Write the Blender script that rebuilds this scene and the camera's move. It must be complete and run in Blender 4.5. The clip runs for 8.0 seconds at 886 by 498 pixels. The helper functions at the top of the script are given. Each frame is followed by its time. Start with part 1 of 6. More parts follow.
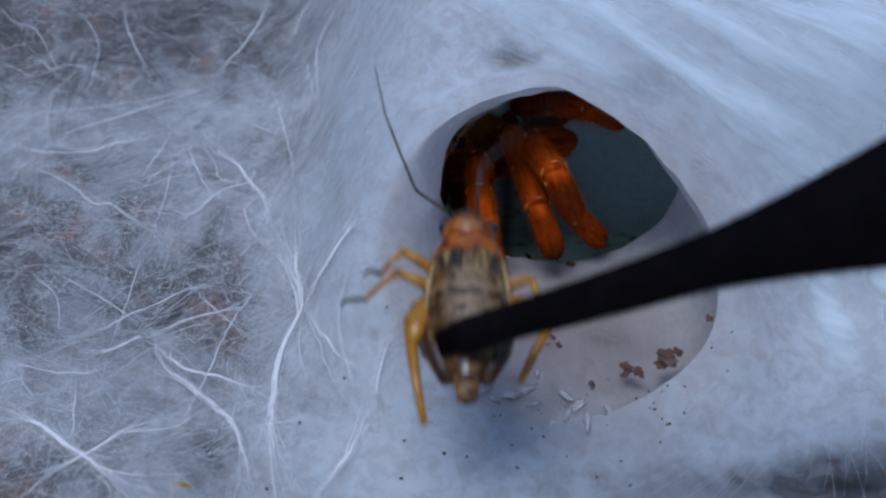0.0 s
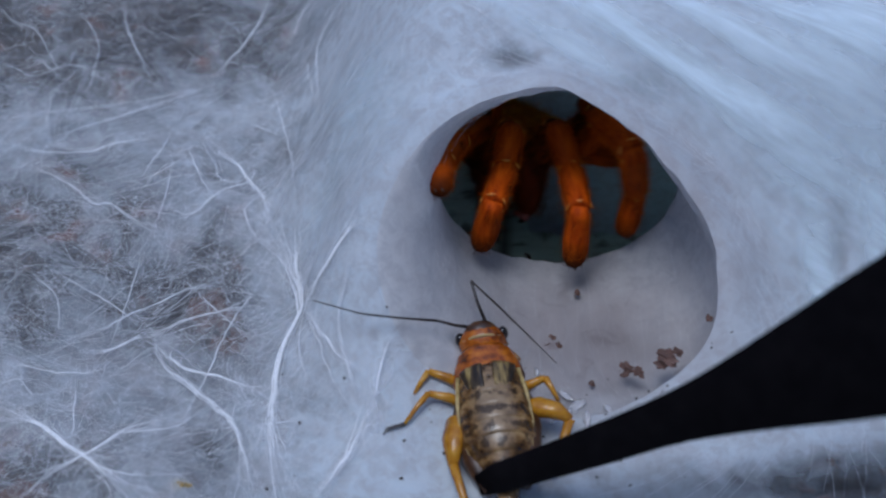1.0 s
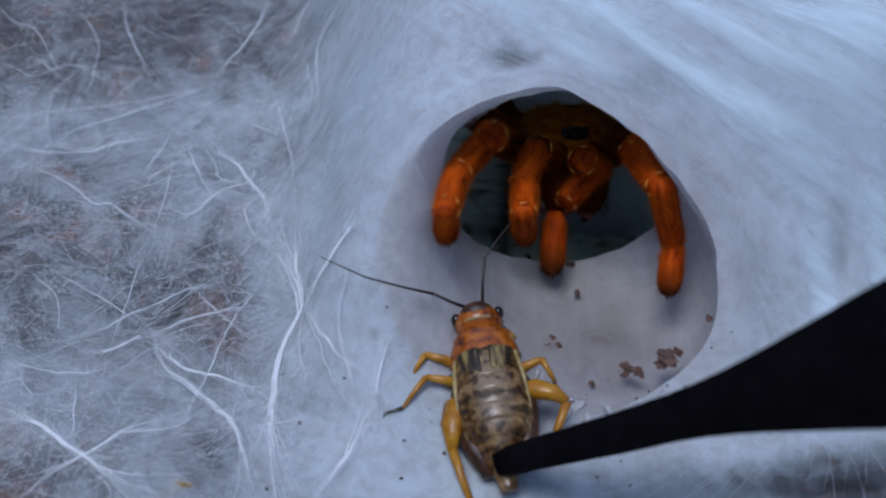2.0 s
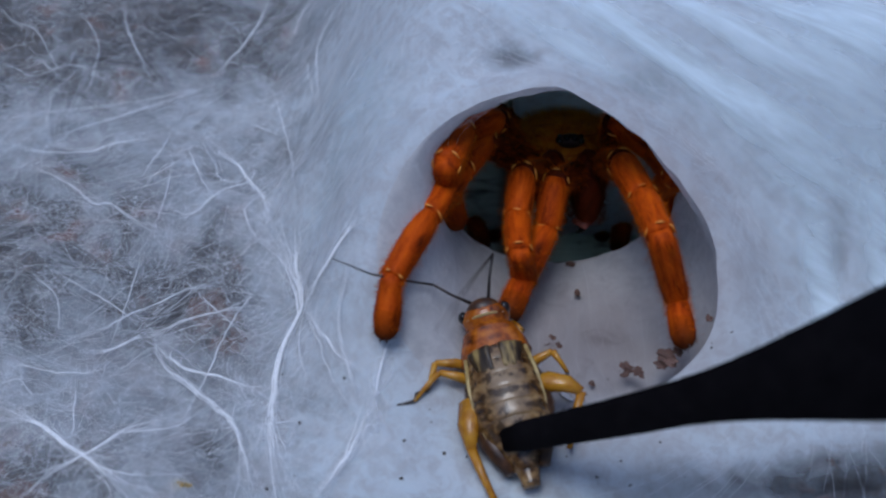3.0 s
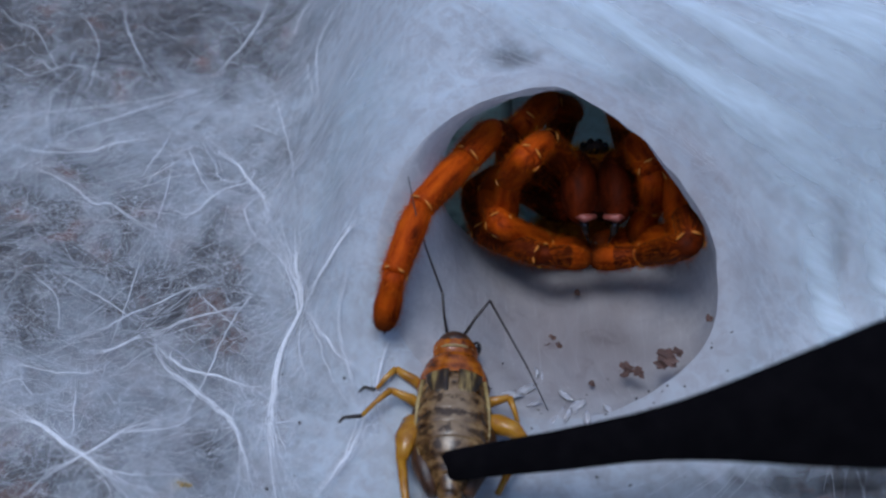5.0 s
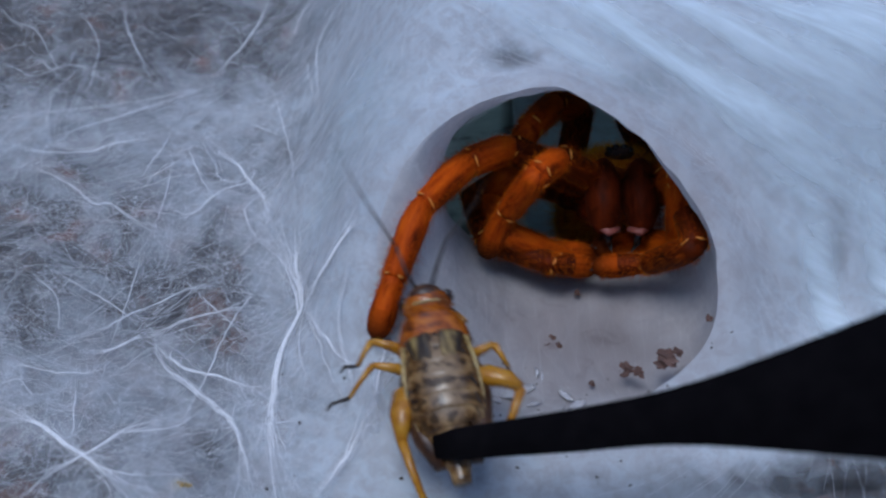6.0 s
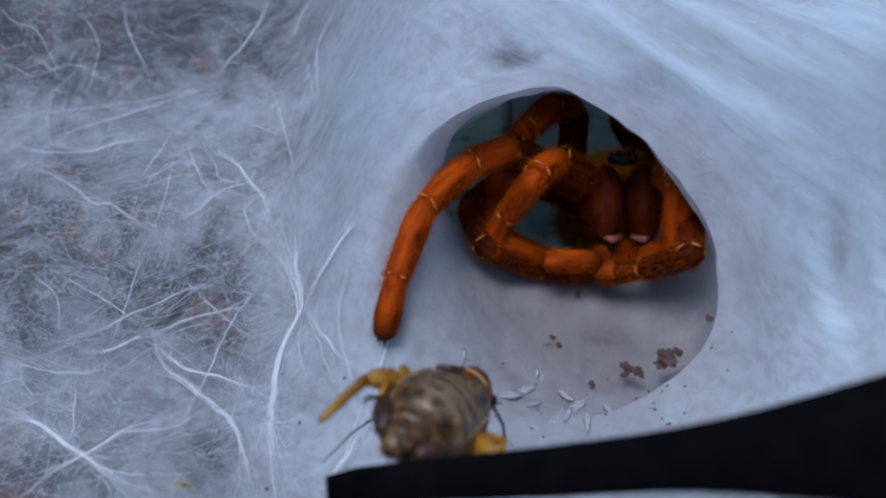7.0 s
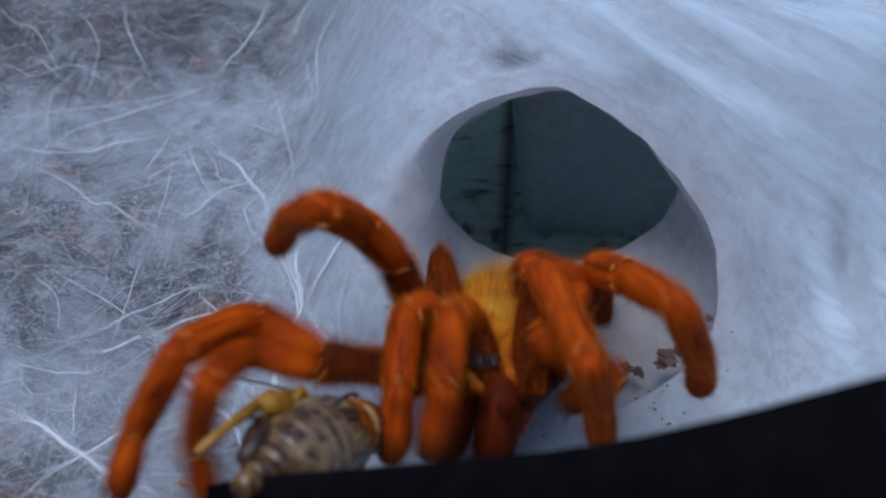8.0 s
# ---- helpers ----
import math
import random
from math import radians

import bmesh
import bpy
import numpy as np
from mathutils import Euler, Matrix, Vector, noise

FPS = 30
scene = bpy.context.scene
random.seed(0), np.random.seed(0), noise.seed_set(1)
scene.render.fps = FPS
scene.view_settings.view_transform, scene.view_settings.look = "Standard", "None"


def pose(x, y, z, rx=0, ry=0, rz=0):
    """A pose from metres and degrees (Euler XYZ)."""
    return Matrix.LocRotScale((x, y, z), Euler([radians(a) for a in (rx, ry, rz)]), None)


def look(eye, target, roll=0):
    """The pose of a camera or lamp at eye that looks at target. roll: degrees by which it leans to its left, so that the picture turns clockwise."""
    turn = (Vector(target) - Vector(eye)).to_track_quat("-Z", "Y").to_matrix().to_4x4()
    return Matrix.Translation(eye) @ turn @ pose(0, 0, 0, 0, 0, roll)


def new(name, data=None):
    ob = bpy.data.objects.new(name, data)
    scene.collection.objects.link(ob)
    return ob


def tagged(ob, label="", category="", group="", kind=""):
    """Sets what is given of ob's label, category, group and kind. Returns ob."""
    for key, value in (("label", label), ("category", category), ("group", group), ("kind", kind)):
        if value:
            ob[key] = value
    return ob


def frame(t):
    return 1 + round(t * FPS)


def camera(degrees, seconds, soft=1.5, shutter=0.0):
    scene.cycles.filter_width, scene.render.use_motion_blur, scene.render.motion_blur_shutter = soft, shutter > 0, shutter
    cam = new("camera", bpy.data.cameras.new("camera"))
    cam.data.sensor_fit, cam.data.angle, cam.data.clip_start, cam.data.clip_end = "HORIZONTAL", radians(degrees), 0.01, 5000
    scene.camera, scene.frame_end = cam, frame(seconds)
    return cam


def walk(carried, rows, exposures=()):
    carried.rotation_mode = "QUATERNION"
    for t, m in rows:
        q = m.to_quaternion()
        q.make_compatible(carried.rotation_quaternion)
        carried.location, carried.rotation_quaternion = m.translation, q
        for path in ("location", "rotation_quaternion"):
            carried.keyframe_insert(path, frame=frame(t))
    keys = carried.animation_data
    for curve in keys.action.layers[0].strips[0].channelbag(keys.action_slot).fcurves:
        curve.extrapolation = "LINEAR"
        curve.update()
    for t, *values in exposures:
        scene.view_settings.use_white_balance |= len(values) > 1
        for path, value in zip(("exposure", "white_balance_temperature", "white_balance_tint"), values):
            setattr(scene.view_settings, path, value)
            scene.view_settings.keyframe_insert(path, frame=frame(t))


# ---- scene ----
# A spider's web with a tunnel mouth, seen close from above; lengths below are in millimetres, scaled by MM.
MM = 0.001
EYE, AIM = (0, -0.1018, 0.1018), (0, 0, 0)
cam = camera(40, 8.0, soft=2.3, shutter=0.5)
cam.data.dof.use_dof, cam.data.dof.focus_distance, cam.data.dof.aperture_fstop = True, 0.137, 31
walk(cam, [(0, look(EYE, AIM)), (8, look(EYE, AIM))], [(0, 0.62, 5580, 9), (8, 0.62, 5580, 9)])

# ---- world and light: soft daylight from above ----
world = bpy.data.worlds.new("sky")
scene.world = world
world.use_nodes = True
wn, wl = world.node_tree.nodes, world.node_tree.links
sky = wn.new("ShaderNodeTexSky")
sky.sky_type, sky.sun_disc = "NISHITA", False
sky.sun_elevation, sky.sun_rotation = radians(77), radians(225)
wl.new(sky.outputs[0], wn["Background"].inputs[0])
wn["Background"].inputs[1].default_value = 0.11
sun = new("sun", bpy.data.lights.new("sun", "SUN"))
sun.data.energy, sun.data.angle, sun.data.color = 1.0, radians(28), (1.0, 0.95, 0.9)
sun.matrix_world = look((-0.05, -0.05, 0.30), (0.0, 0, 0))


# ---- materials ----
def graph(name, rough=0.6, metal=0.0, spec=0.5):
    m = bpy.data.materials.new(name)
    m.use_nodes = True
    t = m.node_tree
    b = t.nodes["Principled BSDF"]
    b.inputs["Roughness"].default_value, b.inputs["Metallic"].default_value = rough, metal
    b.inputs["Specular IOR Level"].default_value = spec
    return m, t, b


def node(t, kind, ins=None, operation="", data_type="", blend_type=""):
    n = t.nodes.new("ShaderNode" + kind)
    if operation:
        n.operation = operation
    if data_type:
        n.data_type = data_type
    if blend_type:
        n.blend_type = blend_type
    for k, v in (ins or {}).items():
        if hasattr(v, "is_linked"):
            t.links.new(v, n.inputs[k])
        else:
            n.inputs[k].default_value = v
    return n


def where(t, turn=(0, 0, 0), size=(1, 1, 1)):
    """Object coordinates, turned first and then scaled."""
    c = node(t, "TexCoord")
    m = node(t, "Mapping", {0: c.outputs["Object"], "Rotation": [radians(a) for a in turn], "Scale": [1 / a for a in size]})
    m.vector_type = "TEXTURE"
    return m.outputs[0]


def ramp(t, fac, stops):
    r = node(t, "ValToRGB", {0: fac})
    e = r.color_ramp.elements
    while len(e) < len(stops):
        e.new(0.5)
    for el, (p, c) in zip(e, stops):
        el.position, el.color = p, (*c, 1) if len(c) == 3 else c
    return r.outputs[0]


def mixed(t, fac, a, b, how="MIX"):
    n = node(t, "Mix", data_type="RGBA", blend_type=how)
    for sock, v in ((n.inputs[0], fac), (n.inputs[6], a), (n.inputs[7], b)):
        if hasattr(v, "is_linked"):
            t.links.new(v, sock)
        else:
            sock.default_value = v if not isinstance(v, tuple) or len(v) == 4 else (*v, 1)
    return n.outputs[2]


def noise_at(t, vec, scale, detail=4, rough=0.55, warp=0.0):
    return node(t, "TexNoise", {"Vector": vec, "Scale": scale, "Detail": detail, "Roughness": rough, "Distortion": warp}).outputs[0]


def maths(t, op, a, b=0.0, clamp=False):
    n = node(t, "Math", {0: a, 1: b}, operation=op)
    n.use_clamp = clamp
    return n.outputs[0]


def bump(t, b, height, strength, dist):
    n = node(t, "Bump", {"Height": height, "Strength": strength, "Distance": dist * MM})
    t.links.new(n.outputs[0], b.inputs["Normal"])


def mottled(name, stops, scale, rough=0.6, detail=6, bumps=0.3, bump_mm=0.2, spec=0.5, sub=0.0, stretch=(1, 1, 1), warp=0.0):
    m, t, b = graph(name, rough, 0, spec)
    v = where(t, (0, 0, 0), stretch)
    n = noise_at(t, v, scale, detail, 0.6, warp)
    t.links.new(ramp(t, n, stops), b.inputs["Base Color"])
    fine = noise_at(t, v, scale * 4, 3)
    bump(t, b, maths(t, "ADD", n, maths(t, "MULTIPLY", fine, 0.5)), bumps, bump_mm)
    if sub:
        b.inputs["Subsurface Weight"].default_value = sub
        b.inputs["Subsurface Radius"].default_value = (0.001, 0.0005, 0.0003)
        b.inputs["Subsurface Scale"].default_value = 0.6
    return m


def fibres(t, turns, scale=150, stretch=14):
    """Fine silk lying in several directions: the brightest of some stretched noises."""
    out = None
    for i, a in enumerate(turns):
        v = where(t, (12 * i, 7 * i, a), (1, stretch, 3))
        n = noise_at(t, v, scale * (1 + 0.23 * i), 5, 0.6, 0.25)
        n = maths(t, "POWER", n, 2.2)
        out = n if out is None else maths(t, "MAXIMUM", out, n)
    return out


def patch(t, at, sx, sy, wx, wy, ragged=0.9, scale=160):
    """1 inside an uneven patch of the sheet round sx, sy (mm), of half widths wx, wy, falling off to 0."""
    ex = maths(t, "MULTIPLY", maths(t, "SUBTRACT", at.outputs[0], sx * MM), 1 / (wx * MM))
    ey = maths(t, "MULTIPLY", maths(t, "SUBTRACT", at.outputs[1], sy * MM), 1 / (wy * MM))
    e = maths(t, "SQRT", maths(t, "ADD", maths(t, "MULTIPLY", ex, ex), maths(t, "MULTIPLY", ey, ey)))
    e = maths(t, "ADD", e, maths(t, "MULTIPLY", maths(t, "SUBTRACT", noise_at(t, where(t), scale, 5, 0.6, 0.5), 0.5), ragged * 2))
    return maths(t, "SUBTRACT", 1.3, e, True)


def silk(name, thin=False):
    """Dense white silk laid over the ground; where it thins out the soil shows through in patches."""
    m, t, b = graph(name, 0.7, 0, 0.2)
    f = fibres(t, (8, 62, -48, 115, 35), 1100, 10)
    big = noise_at(t, where(t), 55, 4, 0.6, 0.8)
    # slow streaks in the way in which the silk is drawn over the mound
    drawn = noise_at(t, where(t, (0, 0, -30), (1, 8, 2)), 70, 5, 0.6, 0.2)
    # outer sheet bluer than the lining: sky light put into the colour
    white = mixed(t, ramp(t, big, [(0.36, (0, 0, 0)), (0.64, (1, 1, 1))]), (0.58, 0.65, 0.72) if thin else (0.66, 0.66, 0.67), (0.73, 0.80, 0.87) if thin else (0.82, 0.82, 0.83))
    white = mixed(t, ramp(t, drawn, [(0.35, (0, 0, 0)), (0.65, (0.6, 0.6, 0.6))]), white, (0.62, 0.76, 0.86) if thin else (0.80, 0.80, 0.81))
    col = mixed(t, ramp(t, f, [(0.12, (0, 0, 0)), (0.5, (0.6, 0.6, 0.6))]), white, (0.86, 0.88, 0.92))
    motes = ramp(t, noise_at(t, where(t), 620, 7, 0.72, 0.6), [(0.40, (0.75, 0.75, 0.75)), (0.56, (0, 0, 0))])
    col = mixed(t, motes, col, (0.50, 0.51, 0.54))
    # the trodden patch before the burrow: dusty, greyer with the mound's shade painted in
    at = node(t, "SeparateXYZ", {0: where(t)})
    worn_shade = maths(t, "MULTIPLY", patch(t, at, 15, -13, 18, 15, 0.45), 0.85)
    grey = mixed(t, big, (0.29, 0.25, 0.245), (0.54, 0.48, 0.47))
    col = mixed(t, worn_shade, col, grey)
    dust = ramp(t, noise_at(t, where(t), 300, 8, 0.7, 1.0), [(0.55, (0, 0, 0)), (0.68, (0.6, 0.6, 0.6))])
    col = mixed(t, maths(t, "MULTIPLY", dust, worn_shade), col, (0.16, 0.11, 0.10))
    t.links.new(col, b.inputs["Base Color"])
    bump(t, b, maths(t, "ADD", f, drawn), 0.06, 0.3)
    trans = node(t, "BsdfTranslucent", {"Color": (0.80, 0.82, 0.86, 1)})
    soft = node(t, "MixShader", {0: 0.36 if thin else 0.45, 1: b.outputs[0], 2: trans.outputs[0]})
    out = t.nodes["Material Output"]
    if thin:
        # thick towards the mound, a loose fog of silk over the open soil
        edge = maths(t, "MINIMUM", maths(t, "MAXIMUM", maths(t, "MULTIPLY", maths(t, "ADD", at.outputs[0], 0.024), 45), 0.0), 1.5)
        fog = noise_at(t, where(t, (0, 0, 30), (1.6, 1, 1)), 75, 6, 0.62, 0.7)
        lace = maths(t, "ADD", maths(t, "MULTIPLY", f, 1.1), maths(t, "SUBTRACT", maths(t, "MULTIPLY", fog, 1.5), 0.66))
        for sx, sy, wx, wy, much in ((-46, 44, 28, 20, -0.30), (-34, 24, 26, 9, 0.28), (-50, 0, 15, 14, -0.16), (-29, -9.5, 9, 8, -0.34), (-36, -22, 16, 6, 0.20), (-45, -32, 10, 5, -0.30), (-25, 10, 10, 8, 0.12)):
            lace = maths(t, "ADD", lace, maths(t, "MULTIPLY", patch(t, at, sx, sy, wx, wy, 0.5, 120), much))
        lace = maths(t, "MAXIMUM", lace, 0.10)
        a = maths(t, "ADD", lace, edge, True)
        # rubbed thin on the mound and near the camera on the far side
        for sx, sy, wx, wy, much in ((7.0, 4.3, 3.0, 1.6, 0.6), (21.5, 2.5, 4.0, 1.6, 0.35), (42.1, -8.8, 1.3, 3.4, 0.4), (41, -33, 11, 3.8, 0.5), (31, -34.2, 20, 3.4, 0.45)):
            a = maths(t, "SUBTRACT", a, maths(t, "MULTIPLY", patch(t, at, sx, sy, wx, wy, 0.6, 300), much), True)
        clear = node(t, "BsdfTransparent")
        soft = node(t, "MixShader", {0: a, 1: clear.outputs[0], 2: soft.outputs[0]})
    t.links.new(soft.outputs[0], out.inputs[0])
    return m


def sheer(name):
    """A thin veil of parallel threads."""
    m, t, b = graph(name, 0.6, 0, 0.3)
    b.inputs["Base Color"].default_value = (0.74, 0.86, 0.94, 1)
    f = noise_at(t, where(t, (0, 0, -30), (1, 9, 2)), 45, 5, 0.55, 0.3)
    big = noise_at(t, where(t), 70, 3)
    a = maths(t, "SUBTRACT", maths(t, "ADD", maths(t, "MULTIPLY", f, 1.4), maths(t, "MULTIPLY", big, 0.5)), 0.55, True)
    thick = node(t, "Attribute")
    thick.attribute_name = "thickness"
    a = maths(t, "MULTIPLY", a, thick.outputs["Fac"], True)
    clear = node(t, "BsdfTransparent")
    soft = node(t, "MixShader", {0: a, 1: clear.outputs[0], 2: b.outputs[0]})
    t.links.new(soft.outputs[0], t.nodes["Material Output"].inputs[0])
    return m


def film_of_silk(name):
    """A membrane whose thickness is stored on the mesh."""
    m, t, b = graph(name, 0.6, 0, 0.3)
    b.inputs["Base Color"].default_value = (0.88, 0.90, 0.94, 1)
    thick = node(t, "Attribute")
    thick.attribute_name = "thickness"
    f = fibres(t, (20, 75, -40), 800, 8)
    n = noise_at(t, where(t), 240, 5, 0.65, 0.8)
    k = maths(t, "ADD", maths(t, "MULTIPLY", f, 1.0), maths(t, "MULTIPLY", n, 1.3))
    a = maths(t, "MULTIPLY", thick.outputs["Fac"], maths(t, "SUBTRACT", k, 0.15), True)
    clear = node(t, "BsdfTransparent")
    glow = node(t, "MixShader", {0: 0.5, 1: b.outputs[0], 2: node(t, "BsdfTranslucent", {"Color": (0.88, 0.90, 0.94, 1)}).outputs[0]})
    soft = node(t, "MixShader", {0: a, 1: clear.outputs[0], 2: glow.outputs[0]})
    t.links.new(soft.outputs[0], t.nodes["Material Output"].inputs[0])
    return m


MEMBRANE = film_of_silk("silk_membrane")
VEIL = sheer("sheer_silk")
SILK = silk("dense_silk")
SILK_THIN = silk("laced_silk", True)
STRAND = mottled("silk_strand", [(0.3, (0.86, 0.88, 0.92)), (0.7, (0.95, 0.96, 0.98))], 800, 0.45, bumps=0.1)
FAINT = mottled("fine_silk_thread", [(0.3, (0.80, 0.83, 0.88)), (0.7, (0.94, 0.95, 0.97))], 500, 0.4, bumps=0.0)
SOIL = mottled("damp_soil", [(0.25, (0.013, 0.011, 0.012)), (0.45, (0.042, 0.036, 0.037)), (0.58, (0.075, 0.066, 0.064)), (0.68, (0.16, 0.065, 0.045)), (0.8, (0.19, 0.165, 0.15))], 190, 0.9, 8, 0.9, 1.2)
# burrow walls: the deep tunnel's shade is put into this dark grey
DUSK = mottled("shade_grey_silk", [(0.3, (0.09, 0.09, 0.088)), (0.6, (0.17, 0.175, 0.17)), (0.8, (0.24, 0.245, 0.24))], 160, 0.8, 6, 0.4, 0.5)


def let_through(m, share, colour):
    """Let a share of the daylight pass through the sheet."""
    t = m.node_tree
    end = t.nodes["Material Output"].inputs[0]
    trans = node(t, "BsdfTranslucent", {"Color": colour})
    mix = node(t, "MixShader", {0: share, 1: end.links[0].from_socket, 2: trans.outputs[0]})
    t.links.new(mix.outputs[0], end)


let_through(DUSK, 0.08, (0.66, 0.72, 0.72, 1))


def cloudy(name):
    """Cloudy plastic that lets daylight through, with dark smears."""
    m, t, b = graph(name, 0.35, 0, 0.4)
    n = noise_at(t, where(t, (0, 0, 0), (1, 1, 4)), 170, 5, 0.6, 0.5)
    col = ramp(t, n, [(0.30, (0.10, 0.11, 0.11)), (0.42, (0.62, 0.74, 0.69)), (0.7, (0.78, 0.90, 0.84))])
    at = node(t, "SeparateXYZ", {0: where(t)})
    across = maths(t, "ABSOLUTE", maths(t, "SUBTRACT", at.outputs[0], 0.009))
    smear = maths(t, "SUBTRACT", 1.0, maths(t, "MULTIPLY", across, 650), True)
    low = maths(t, "MULTIPLY", maths(t, "SUBTRACT", -0.012, at.outputs[2]), 110, True)
    spots = ramp(t, noise_at(t, where(t), 260, 3, 0.5, 0.4), [(0.50, (0, 0, 0)), (0.62, (1, 1, 1))])
    dirt = maths(t, "MULTIPLY", maths(t, "MAXIMUM", smear, maths(t, "MULTIPLY", spots, low)), 0.75)
    col = mixed(t, dirt, col, (0.05, 0.05, 0.05))
    t.links.new(col, b.inputs["Base Color"])
    trans = node(t, "BsdfTranslucent", {"Color": col})
    mix = node(t, "MixShader", {0: 0.85, 1: b.outputs[0], 2: trans.outputs[0]})
    t.links.new(mix.outputs[0], t.nodes["Material Output"].inputs[0])
    return m


PANEL = cloudy("cloudy_plastic")
BLACK = mottled("black_coated_steel", [(0.3, (0.0028, 0.0025, 0.0034)), (0.7, (0.0062, 0.0054, 0.0066))], 500, 0.75, bumps=0.08, bump_mm=0.05, spec=0.03)
FUR = mottled("orange_leg_cuticle", [(0.3, (0.06, 0.007, 0.0002)), (0.45, (0.28, 0.034, 0.0003)), (0.6, (0.46, 0.068, 0.0004)), (0.75, (0.60, 0.115, 0.0006))], 900, 0.6, 6, 0.5, 0.25, 0.08, stretch=(1, 1, 0.25))
# FUR made darker: carries the burrow's shade on hips, femurs and hind legs
FUR_DARK = mottled("dark_shaded_leg_cuticle", [(0.3, (0.018, 0.003, 0.0002)), (0.6, (0.10, 0.013, 0.0003)), (0.8, (0.26, 0.036, 0.0005))], 900, 0.6, 6, 0.5, 0.25, 0.08, stretch=(1, 1, 0.25))
RING = mottled("pale_joint_skin", [(0.3, (0.62, 0.17, 0.008)), (0.7, (0.80, 0.36, 0.05))], 900, 0.4)
HAIR = mottled("orange_setae", [(0.3, (0.42, 0.064, 0.0004)), (0.7, (0.72, 0.155, 0.001))], 600, 0.6, spec=0.08)
GOLD_HAIR = mottled("golden_setae", [(0.3, (0.60, 0.20, 0.004)), (0.7, (0.85, 0.42, 0.02))], 600, 0.55, spec=0.25)
SHELL = mottled("golden_carapace", [(0.3, (0.20, 0.040, 0.001)), (0.5, (0.46, 0.12, 0.002)), (0.75, (0.62, 0.22, 0.005))], 700, 0.55, 6, 0.4, 0.3, 0.15)
def foot_pad(name):
    """Orange at the joint, dark brown towards the claws."""
    m, t, b = graph(name, 0.7, 0, 0.05)
    n = noise_at(t, where(t, (0, 0, 0), (1, 1, 0.25)), 900, 6, 0.6)
    pale = ramp(t, n, [(0.3, (0.09, 0.010, 0.0002)), (0.6, (0.40, 0.062, 0.0004))])
    dark = ramp(t, n, [(0.3, (0.020, 0.006, 0.002)), (0.7, (0.10, 0.022, 0.003))])
    z = node(t, "SeparateXYZ", {0: where(t)}).outputs[2]
    tip = maths(t, "ADD", maths(t, "MULTIPLY", maths(t, "SUBTRACT", z, 3.4 * MM), 1 / (3.0 * MM)), maths(t, "MULTIPLY", maths(t, "SUBTRACT", n, 0.5), 1.2), True)
    t.links.new(mixed(t, tip, pale, dark), b.inputs["Base Color"])
    return m


PAD = foot_pad("foot_pad")
UNDER = mottled("dark_underside", [(0.3, (0.015, 0.008, 0.005)), (0.7, (0.07, 0.025, 0.012))], 300, 0.6)
FANG_SKIN = mottled("red_brown_chelicera", [(0.3, (0.022, 0.004, 0.001)), (0.7, (0.15, 0.020, 0.003))], 800, 0.55, spec=0.06, stretch=(1, 1, 0.3))
PINK = mottled("pink_mouth_skin", [(0.3, (0.20, 0.045, 0.035)), (0.7, (0.38, 0.12, 0.09))], 700, 0.45)
EYES = mottled("glossy_dark_eye", [(0.3, (0.006, 0.005, 0.005)), (0.7, (0.02, 0.015, 0.012))], 500, 0.08, bumps=0)
C_HEAD = mottled("brown_cricket_head", [(0.32, (0.05, 0.012, 0.002)), (0.48, (0.26, 0.062, 0.004)), (0.62, (0.40, 0.12, 0.008)), (0.8, (0.55, 0.24, 0.03))], 800, 0.22, 6, 0.15, 0.1)
def cricket_back(name):
    """Brown, checked with dark flecks plate by plate, cream along the middle of the back."""
    m, t, b = graph(name, 0.26, 0, 0.5)
    at = node(t, "SeparateXYZ", {0: where(t)})
    n = noise_at(t, where(t, (0, 0, 0), (1, 1.5, 1)), 620, 5, 0.6)
    col = ramp(t, n, [(0.34, (0.020, 0.009, 0.003)), (0.46, (0.085, 0.040, 0.011)), (0.56, (0.19, 0.105, 0.036)), (0.68, (0.30, 0.19, 0.08))])
    side = maths(t, "MULTIPLY", maths(t, "ABSOLUTE", at.outputs[0]), 1 / (2.5 * MM))
    reach = maths(t, "MULTIPLY", maths(t, "ABSOLUTE", maths(t, "ADD", at.outputs[1], 3.0 * MM)), 1 / (5.5 * MM))
    mid = maths(t, "SUBTRACT", maths(t, "SUBTRACT", 1.5, maths(t, "ADD", maths(t, "MULTIPLY", side, side), maths(t, "MULTIPLY", reach, reach))), maths(t, "MULTIPLY", noise_at(t, where(t), 900, 4), 0.9), True)
    col = mixed(t, mid, col, mixed(t, n, (0.14, 0.085, 0.040), (0.36, 0.26, 0.155)))
    seam = maths(t, "SINE", maths(t, "MULTIPLY", at.outputs[1], 6.283 / (1.75 * MM)))
    fleck = ramp(t, maths(t, "ADD", noise_at(t, where(t, (0, 0, 0), (1, 0.7, 1)), 1100, 3), maths(t, "MULTIPLY", seam, 0.09)), [(0.53, (0, 0, 0)), (0.64, (0.8, 0.8, 0.8))])
    col = mixed(t, fleck, col, (0.022, 0.011, 0.004))
    t.links.new(col, b.inputs["Base Color"])
    bump(t, b, n, 0.2, 0.12)
    return m


